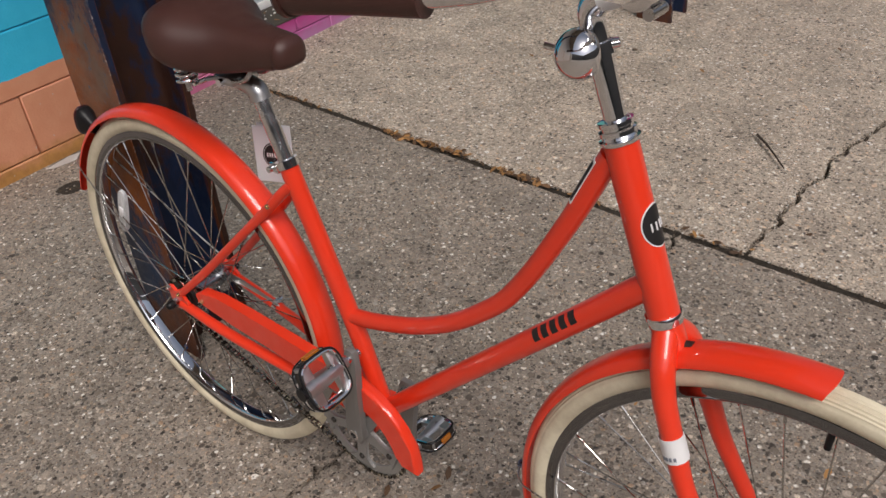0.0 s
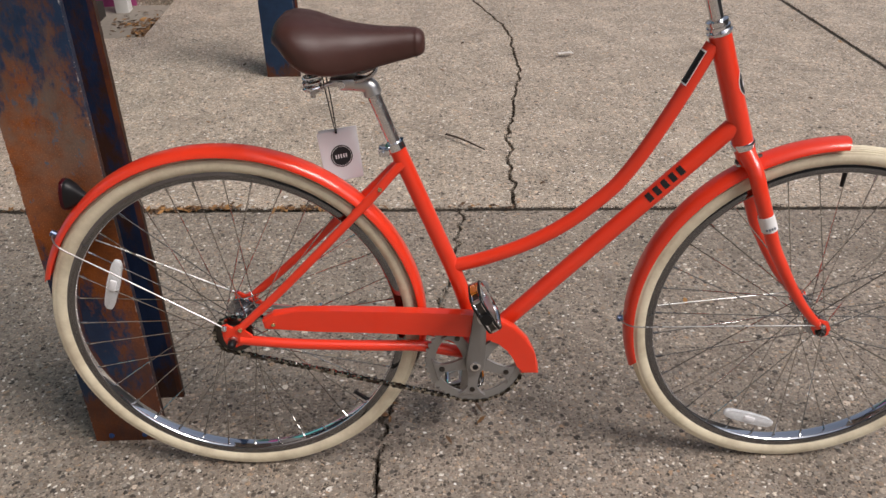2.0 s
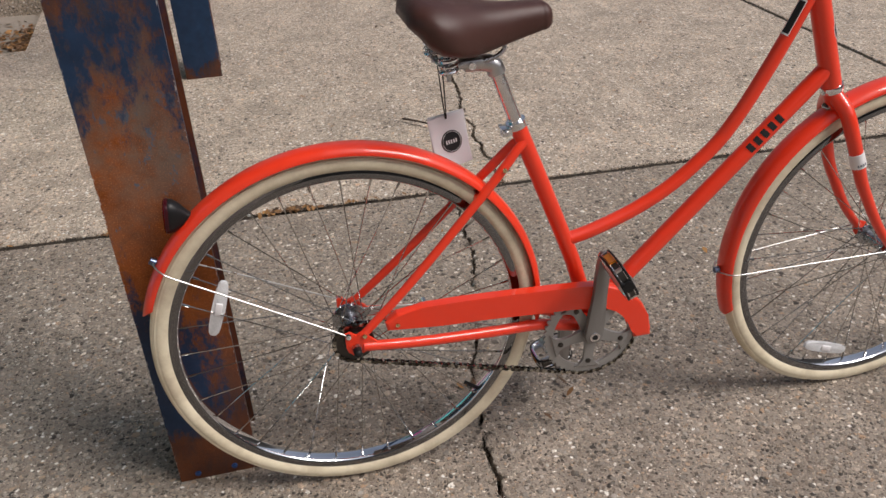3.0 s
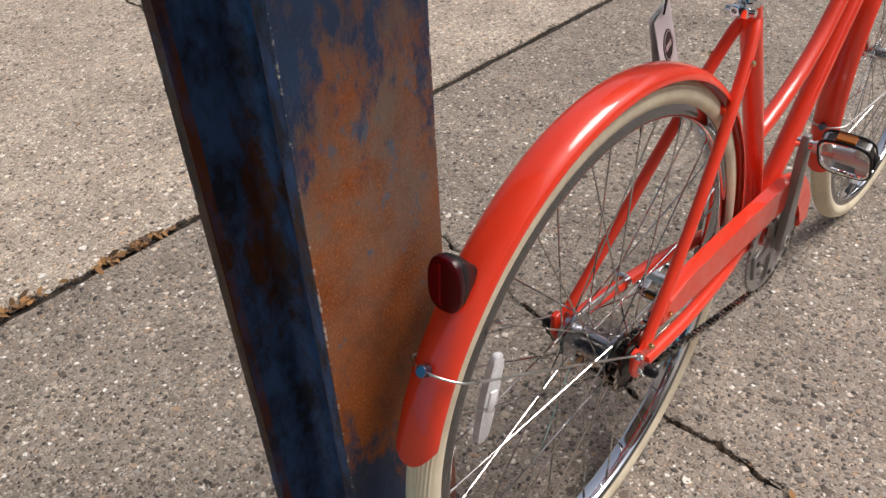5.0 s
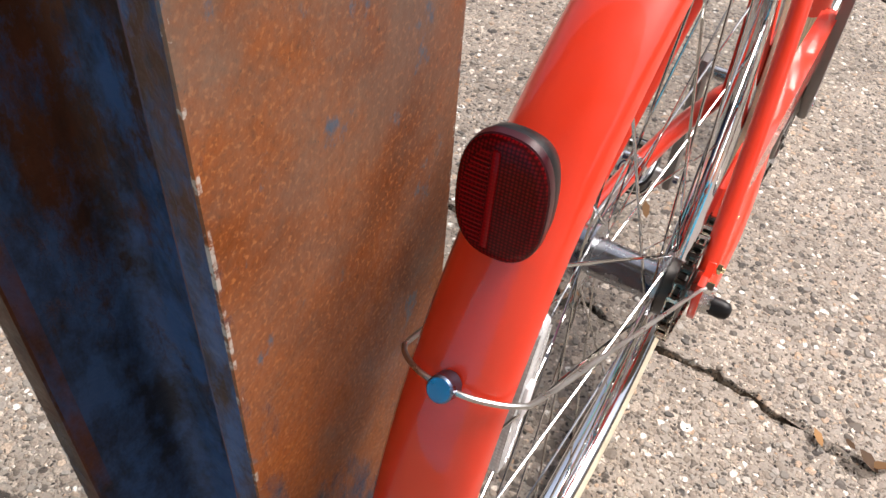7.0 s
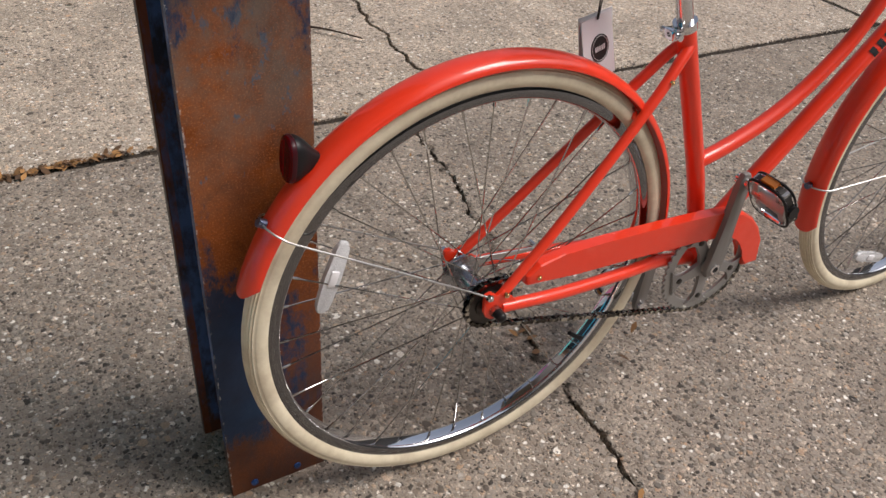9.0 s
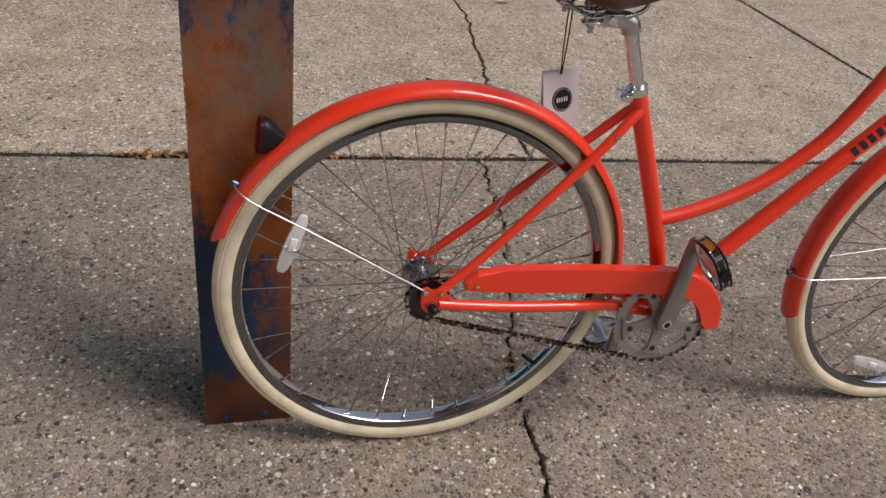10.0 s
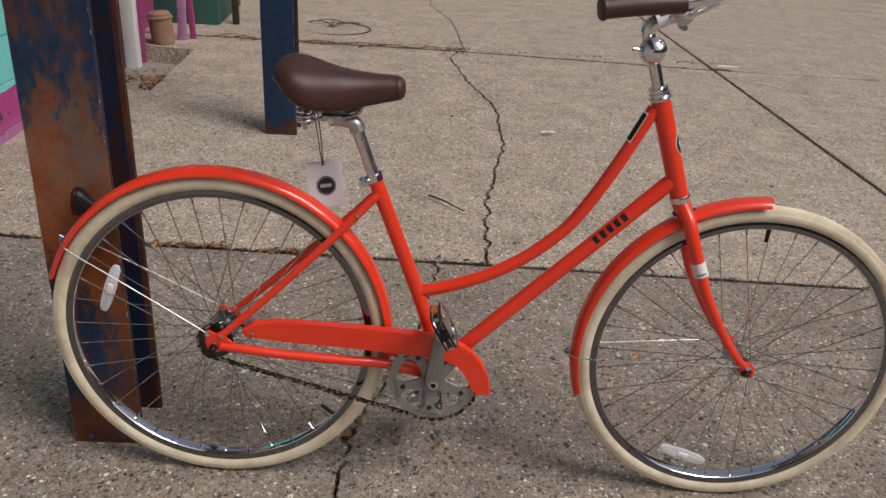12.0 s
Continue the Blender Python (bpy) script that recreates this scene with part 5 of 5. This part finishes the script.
# fenders
def fender(c, r, a0, a1, width, label, tip, tail):
    """A rolled fender round a wheel from a0 to a1 degrees; tip and tail: how much its ends are rounded."""
    bm = bmesh.new()
    n, k = 90, 14
    grid = []
    for i in range(n + 1):
        a = a0 + (a1 - a0) * i / n
        row = []
        for layer, thick in ((0, 0.0), (1, 0.0016)):
            for j in range(k + 1):
                u = -1 + 2 * j / k
                y = u * width / 2
                drop = 0.0165 * (1 - math.sqrt(max(0.0, 1 - (abs(u) * 0.985) ** 2.4)))
                ends = abs(u) ** 2.6
                aa = a
                if i < n / 6:
                    aa += tip * ends * (1 - i / (n / 6))
                if i > n * 5 / 6:
                    aa -= tail * ends * (1 - (n - i) / (n / 6))
                row.append(bm.verts.new(at(c, r - drop - thick, aa, y * (1 - 0.02 * layer))))
        grid.append(row)
    w = k + 1
    for i in range(n):
        a, b = grid[i], grid[i + 1]
        for j in range(k):
            bm.faces.new((a[j], a[j + 1], b[j + 1], b[j]))
            bm.faces.new((a[w + j], b[w + j], b[w + j + 1], a[w + j + 1]))
        bm.faces.new((a[0], b[0], b[w], a[w]))
        bm.faces.new((a[k], a[w + k], b[w + k], b[k]))
    for row in (grid[0], grid[-1]):
        for j in range(k):
            bm.faces.new((row[j], row[w + j], row[w + j + 1], row[j + 1]))
    return part("fender", bm, ORANGE, bicycle, label, 50)


FENDER_MID, REAR_FENDER_MID = Vector((1.084, 0, 0.33)), Vector((0, 0, 0.345))
fender_r = fender(REAR_FENDER_MID, 0.3565, 163.5, -9, 0.05, "long orange-red rear fender", -3.5, -1)
fender_f = fender(FENDER_MID, 0.3535, 89.0, 198.0, 0.05, "orange-red front fender", 1.2, 2.5)


def stay(c, deg, r, foot, name_parent, half=0.0255):
    """A wire stay from both dropouts round the outside of the fender, held by one bolt."""
    tipv = at(c, r, deg)
    way = (tipv - c).normalized()
    turnv = Vector((-way.z, 0, way.x))
    foot = Vector(foot)
    pts = [foot + Vector((0, -0.062, 0)), foot.lerp(tipv, 0.12) + Vector((0, -0.057, 0)), foot.lerp(tipv, 0.6) + Vector((0, -0.043, 0)), tipv - way * 0.035 + Vector((0, -half - 0.008, 0)), tipv - way * 0.012 + Vector((0, -half - 0.003, 0)), tipv + way * 0.0015 + Vector((0, -half * 0.55, 0)), tipv + way * 0.004]
    wire = pts + [Vector((p.x, -p.y, p.z)) for p in reversed(pts[:-1])]
    ob = part("stay", tube(wire, 0.0014, 6, 9), STAY_WIRE, name_parent, "chrome wire fender stay")
    part("stay_bolt", turned([(0.0, 0.0), (0.0062, 0.0), (0.0062, 0.0036), (0.0054, 0.0046), (0.0, 0.005)], 24, m=pose(0, 0, 0, 90, 0, 0)), BOLT_STEEL, name_parent, "round bolt head, sky's blue reflection put into its colour", m=along(tipv + way * 0.005, tipv + way * 0.02))
    part("stay_nut", turned([(0.0, 0.0), (0.0063, 0.0), (0.0063, 0.006), (0.0, 0.006)], 14, m=along(tipv - way * 0.0005, tipv + way) @ pose(0, 0, 0, 90, 0, 0)), BOLT_STEEL, ob)
    for s in (-1, 1):
        part("eyelet_bolt", bolt_head(0.0055, 0.0055), CHROME, name_parent, m=pose(foot.x, s * 0.061, foot.z, 90 if s < 0 else -90, 0, 0))


stay(REAR_FENDER_MID, 147.2, 0.358, (-0.012, 0, 0.37), fender_r)
stay(FENDER_MID, 180.5, 0.356, (1.084, 0, 0.338), fender_f)
for s in (-1, 1):
    part("guard_bolt", bolt_head(0.0048, 0.0045), BRASS, frame_ob, m=pose(0.016, s * 0.061, 0.366, 90 if s < 0 else -90, 0, 0))
part("fender_bracket", block(0.9, -0.009, 0.636, 0.945, 0.009, 0.642, 0.002, m=None), STEEL, fender_f)
part("fender_bolt", tube([(0.9, 0, 0.642), (0.944, 0, 0.652)], 0.0055, 1, 12), DARK_STEEL, fender_f)

# red reflector on its black housing
RED = Matrix.Translation((-0.266, 0, 0.618)) @ pose(0, 0, 0, 0, 6, 0)


def oval(w, h, n=40):
    return [(w / 2 * math.copysign(abs(math.cos(a)) ** 0.8, math.cos(a)), h / 2 * math.copysign(abs(math.sin(a)) ** 0.78, math.sin(a))) for a in (2 * math.pi * i / n for i in range(n))]


def lofted(sections, bm=None):
    """Rings in the y-z plane: (x, list of (y, z))."""
    bm = bm or bmesh.new()
    rings = [[bm.verts.new((x, y, z)) for y, z in ring] for x, ring in sections]
    n = len(rings[0])
    for a, b in zip(rings, rings[1:]):
        for i in range(n):
            bm.faces.new((a[i], a[(i + 1) % n], b[(i + 1) % n], b[i]))
    bm.faces.new(rings[0]), bm.faces.new(rings[-1])
    return bm


light = part("rear_reflector", lofted([(0.0, oval(0.0375, 0.055)), (0.004, oval(0.0388, 0.0565)), (0.009, oval(0.0375, 0.0545)), (0.018, oval(0.03, 0.042)), (0.03, [(y, z - 0.004) for y, z in oval(0.02, 0.026)]), (0.037, [(y, z - 0.007) for y, z in oval(0.016, 0.02)])]), BLACK, bicycle, "oval red reflector in a black housing on the fender", m=RED)
part("bezel", lofted([(-0.0032, oval(0.0366, 0.0545)), (-0.002, oval(0.0392, 0.0572)), (0.0016, oval(0.0398, 0.058)), (0.003, oval(0.0384, 0.056))]), PLUM, light, "dark plum plastic rim")
part("lens", lofted([(-0.0052, oval(0.031, 0.0485)), (-0.0044, oval(0.036, 0.0535)), (-0.003, oval(0.0382, 0.0562)), (-0.0022, oval(0.038, 0.0558))]), RED_LENS, light, "ribbed red lens")
part("lens_bar", block(-0.0058, 0.0014, -0.0225, -0.004, 0.0046, 0.0225, 0.0006), RED_BRIGHT, light, "bright red upright bar of the lens")
ribs = bmesh.new()
for i in range(21):
    z = -0.0205 + 0.00205 * i
    wide = 0.0158 * math.sqrt(max(0.0, 1 - (z / 0.0262) ** 2))
    if wide > 0.0062:
        block(-0.0055, 0.0052, z - 0.0004, -0.0042, wide, z + 0.0004, 0, ribs)
part("lens_ribs", ribs, RED_BRIGHT, light, "fine level ribs of the red lens")

# chain guard, crank set, chain
upper = [(0.053, 0.379), (0.075, 0.394), (0.12, 0.398), (0.2, 0.396), (0.29, 0.391), (0.36, 0.386), (0.42, 0.381), (0.457, 0.376), (0.489, 0.366), (0.517, 0.348), (0.54, 0.322), (0.554, 0.291), (0.561, 0.264), (0.5625, 0.243)]
lower = [(0.528, 0.2435), (0.5255, 0.262), (0.519, 0.28), (0.507, 0.3), (0.49, 0.317), (0.468, 0.329), (0.44, 0.335), (0.4, 0.335), (0.33, 0.34), (0.25, 0.347), (0.15, 0.353), (0.056, 0.361)]
guard = part("chain_guard", plate([(x + 0.002, z - 0.001) for x, z in upper + lower], -0.0545, -0.035, 0.005), ORANGE, bicycle, "orange-red chain guard", 20)
for x, z in ((0.076, 0.372),):
    part("guard_screw", bolt_head(0.0045, 0.003), BRASS, guard, m=pose(x, -0.0545, z - 0.001, 90, 0, 0))

CHAIN_Y = -0.0435


def chainring_mesh():
    bm = bmesh.new()
    n = 4 * 47
    outer, inner = [], []
    for i in range(n):
        a = 2 * math.pi * i / n
        r = 0.0955 if i % 4 in (1, 2) else 0.0913
        outer.append((r * math.cos(a), r * math.sin(a)))
        inner.append((0.0755 * math.cos(a), 0.0755 * math.sin(a)))
    for y in (-0.0018, 0.0018):
        o = [bm.verts.new((x, y, z)) for x, z in outer]
        q = [bm.verts.new((x, y, z)) for x, z in inner]
        for i in range(n):
            bm.faces.new((o[i], o[(i + 1) % n], q[(i + 1) % n], q[i]))
        if y < 0:
            lo, lq = o, q
    for i in range(n):
        j = (i + 1) % n
        bm.faces.new((lo[i], o[i], o[j], lo[j]))
        bm.faces.new((lq[i], lq[j], q[j], q[i]))
    return bm


crank_deg = 85
crankset = part("crankset", chainring_mesh(), RING_ALLOY, bicycle, "alloy chainring and cranks", m=Matrix.Translation((BB.x, CHAIN_Y, BB.z)))
for k in range(5):
    a = crank_deg + 36 + 72 * k
    d = Vector((math.cos(radians(a)), 0, math.sin(radians(a))))
    s = Vector((-d.z, 0, d.x))
    half = [(0.012, 0.017), (0.024, 0.0125), (0.038, 0.0082), (0.052, 0.0078), (0.06, 0.0092), (0.067, 0.0112), (0.0725, 0.016), (0.0765, 0.026), (0.0785, 0.0255)]
    arm = [d * u + s * v for u, v in half] + [d * u - s * v for u, v in reversed(half)]
    part("spider_arm", plate([(p.x, p.z) for p in arm], -0.0062, 0.0005, 0.0015), SPIDER_ALLOY, crankset)
    part("ring_bolt", bolt_head(0.0055, 0.002, 14), DARK_STEEL, crankset, m=Matrix.Translation(d * 0.064) @ pose(0, -0.0062, 0, 90, 0, 0))
part("crank_boss", turned([(0.0, -0.014), (0.0135, -0.014), (0.0165, -0.011), (0.0185, -0.004), (0.0185, 0.003), (0.0, 0.003)], 30), ALLOY_GREY, crankset)


def crank_arm(deg, y, s):
    d = Vector((math.cos(radians(deg)), 0, math.sin(radians(deg))))
    q = Vector((-d.z, 0, d.x))
    shape = [-d * 0.016 + q * 0.012, q * 0.0185, d * 0.03 + q * 0.0165, d * 0.09 + q * 0.0128, d * 0.15 + q * 0.0122, d * 0.172 + q * 0.0118, d * 0.181 + q * 0.007, d * 0.183]
    shape = shape + [-(p.dot(q)) * q + d * p.dot(d) for p in reversed(shape[:-1])]
    bm = plate([(p.x, p.z) for p in shape], y - 0.006, y + 0.006, 0.004)
    arm = part("crank_arm", bm, ALLOY_GREY, crankset, "cast grey alloy crank arm")
    way = pose(0, y + s * 0.0058, 0, 90 if s < 0 else -90, 0, 0)
    washer = turned([(0.0058, 0.0), (0.0098, 0.0), (0.0098, 0.0016), (0.0085, 0.0024), (0.0058, 0.0024)], 28, m=pose(0, 0, 0, 90, 0, 0), closed=True)
    part("crank_washer", washer, CHROME, crankset, m=way)
    part("crank_bolt", bolt_head(0.0056, 0.0012, 16), BLACK, crankset, m=way)
    return arm, d * 0.1665


arm_r, tip_r = crank_arm(crank_deg, -0.0145, -1)
arm_l, tip_l = crank_arm(crank_deg + 180, 0.112, 1)


def pedal(tip, y, s, tilt, parent):
    """Cage pedal: cast body with two windows, chrome inner hoop, thin black outer hoop, amber reflectors."""
    m = Matrix.Translation(Vector((BB.x, CHAIN_Y, BB.z)) + tip + Vector((0, y, 0))) @ pose(0, 0, 0, 0, tilt, 0)
    body = part("pedal", tube([(0, s * 0.004, 0), (0, s * 0.018, 0), (0, s * 0.05, 0), (0, s * 0.086, 0)], (0.0085, 0.0155), 4, 18), ALLOY, parent, "alloy cage pedal with black rim and amber reflectors", m=m)
    part("axle_end", tube([(0, -s * 0.021, 0), (0, s * 0.01, 0)], 0.0078, 1, 14), CHROME, body)
    part("dust_cap", tube([(0, s * 0.085, 0), (0, s * 0.0935, 0)], 0.0105, 1, 18), BLACK, body)

    def hoop(grow, zz, r):
        out = []
        for i in range(44):
            a = 2 * math.pi * i / 44
            out.append((grow * 0.0385 * math.copysign(abs(math.cos(a)) ** 0.5, math.cos(a)), s * 0.051 + grow * 0.0365 * math.copysign(abs(math.sin(a)) ** 0.55, math.sin(a)), zz))
        return tube(out, r, 1, 8, closed=True)

    def upright_band(grow, half, thick):
        bm, n, rings = bmesh.new(), 44, []
        for g, zz in ((grow, -half), (grow, half), (grow - thick, half), (grow - thick, -half)):
            row = []
            for i in range(n):
                a = 2 * math.pi * i / n
                row.append(bm.verts.new((g * 0.0385 * math.copysign(abs(math.cos(a)) ** 0.4, math.cos(a)), s * 0.051 + g * 0.0365 * math.copysign(abs(math.sin(a)) ** 0.45, math.sin(a)), zz)))
            rings.append(row)
        for a, b in zip(rings, rings[1:] + rings[:1]):
            for i in range(n):
                bm.faces.new((a[i], a[(i + 1) % n], b[(i + 1) % n], b[i]))
        return bm

    part("cage_band", hoop(1.01, 0.0088, 0.0024), BLACK, body)
    part("cage_band", hoop(1.01, -0.0088, 0.0024), BLACK, body)
    part("cage", hoop(0.945, 0.0075, 0.0036), CHROME, body)
    part("cage", hoop(0.945, -0.0075, 0.0036), CHROME, body)
    part("cage_wall", upright_band(0.985, 0.0082, 0.09), DARK_STEEL, body, "dark steel cage wall")
    for d in (-1, 1):
        part("amber_reflector", block(d * 0.0405 - 0.002, s * 0.039, -0.0055, d * 0.0405 + 0.002, s * 0.063, 0.0055, 0.0012), AMBER, body, "amber plastic reflector")
        for yy, half in ((0.026, 0.006), (0.074, 0.0095)):
            part("cage_wing", plate([(d * 0.006, -0.0085), (d * 0.0355, -0.006), (d * 0.0355, 0.006), (d * 0.006, 0.009)], s * yy - half, s * yy + half, 0.002), ALLOY, body)


pedal(tip_r, -0.023, -1, 62, bicycle)
pedal(tip_l, 0.12, 1, -15, bicycle)
part("spindle", tube([BB + Vector((0, -0.05, 0)), BB + Vector((0, 0.072, 0))], 0.0085, 1, 14), STEEL, frame_ob)


def chain_path():
    """The closed line of the chain round cog and ring, at even steps of one link."""
    c0, r0, c1, r1 = Vector((REAR.x, 0, REAR.z)), 0.0375, Vector((BB.x, 0, BB.z)), 0.095
    d = (c1 - c0)
    base = math.atan2(d.z, d.x)
    off = math.acos((r0 - r1) / d.length)
    up, down = base + off, base - off
    pts = []
    for i in range(60):
        a = up + (2 * math.pi - (up - down)) * i / 59
        pts.append(c0 + Vector((math.cos(a), 0, math.sin(a))) * r0)
    for i in range(60):
        a = down + (up - down) * i / 59
        pts.append(c1 + Vector((math.cos(a), 0, math.sin(a))) * r1)
    pts.append(pts[0])
    total, lens = 0.0, [0.0]
    for a, b in zip(pts, pts[1:]):
        total += (b - a).length
        lens.append(total)
    n = 2 * round(total / 0.0127 / 2)
    out = []
    for i in range(n):
        s = total * i / n
        j = next(k for k in range(1, len(lens)) if lens[k] >= s - 1e-9)
        f = (s - lens[j - 1]) / max(lens[j] - lens[j - 1], 1e-9)
        out.append(pts[j - 1].lerp(pts[j], f))
    return out


links = bmesh.new()
stops = chain_path()
for i, (a, b) in enumerate(zip(stops, stops[1:] + stops[:1])):
    w = (b - a).normalized()
    q = Vector((-w.z, 0, w.x))
    out_y = 0.0036 if i % 2 else 0.0022
    for s in (-1, 1):
        shape = []
        for t, h in ((-0.003, 0.0026), (0.001, 0.0039), (0.0045, 0.0026), (0.0082, 0.0026), (0.0117, 0.0039), (0.0157, 0.0026)):
            shape.append(a + w * t + q * h)
        shape += [p - q * 2 * (p - a).dot(q) for p in reversed(shape)]
        y0 = CHAIN_Y + s * out_y
        fa = [links.verts.new((p.x, y0, p.z)) for p in shape]
        fb = [links.verts.new((p.x, y0 + s * 0.0011, p.z)) for p in shape]
        links.faces.new(fa), links.faces.new(fb[::-1])
        for k in range(len(fa)):
            links.faces.new((fa[k], fb[k], fb[(k + 1) % len(fa)], fa[(k + 1) % len(fa)]))
    bmesh.ops.create_cone(links, cap_ends=True, segments=8, radius1=0.0038, radius2=0.0038, depth=0.0095, matrix=Matrix.Translation((a.x, CHAIN_Y, a.z)) @ pose(0, 0, 0, 90, 0, 0))
chain = part("chain", links, CHAIN_STEEL, bicycle, "oily steel roller chain")
cog = bmesh.new()
turned([(0.02, -0.0015), (0.0345, -0.0015), (0.0345, 0.0015), (0.02, 0.0015)], 44, cog, Matrix.Translation((0, CHAIN_Y, 0)), closed=True)
turned([(0.0, CHAIN_Y - 0.004), (0.022, CHAIN_Y - 0.004), (0.024, CHAIN_Y + 0.014), (0.0, CHAIN_Y + 0.014)], 30, cog)
part("cog", cog, DARK_STEEL, rear, "dark rear sprocket")

# coaster brake arm on the far chain stay
arm = part("brake_arm", plate([(-0.008, 0.338), (-0.008, 0.354), (0.06, 0.348), (0.15, 0.336), (0.158, 0.329), (0.15, 0.322), (0.06, 0.332)], 0.047, 0.05, 0.001), ALLOY, bicycle, "alloy coaster brake arm")
part("arm_strap", turned([(0.0112, -0.006), (0.0128, -0.006), (0.0128, 0.006), (0.0112, 0.006)], 22, m=along((0.146, 0.053, 0.3235), (0.246, 0.048, 0.3115)) @ pose(0, 0, 0, 90, 0, 0), closed=True), CHROME, arm)
part("strap_bolt", tube([(0.146, 0.05, 0.336), (0.146, 0.064, 0.336)], 0.005, 1, 10), CHROME, arm)
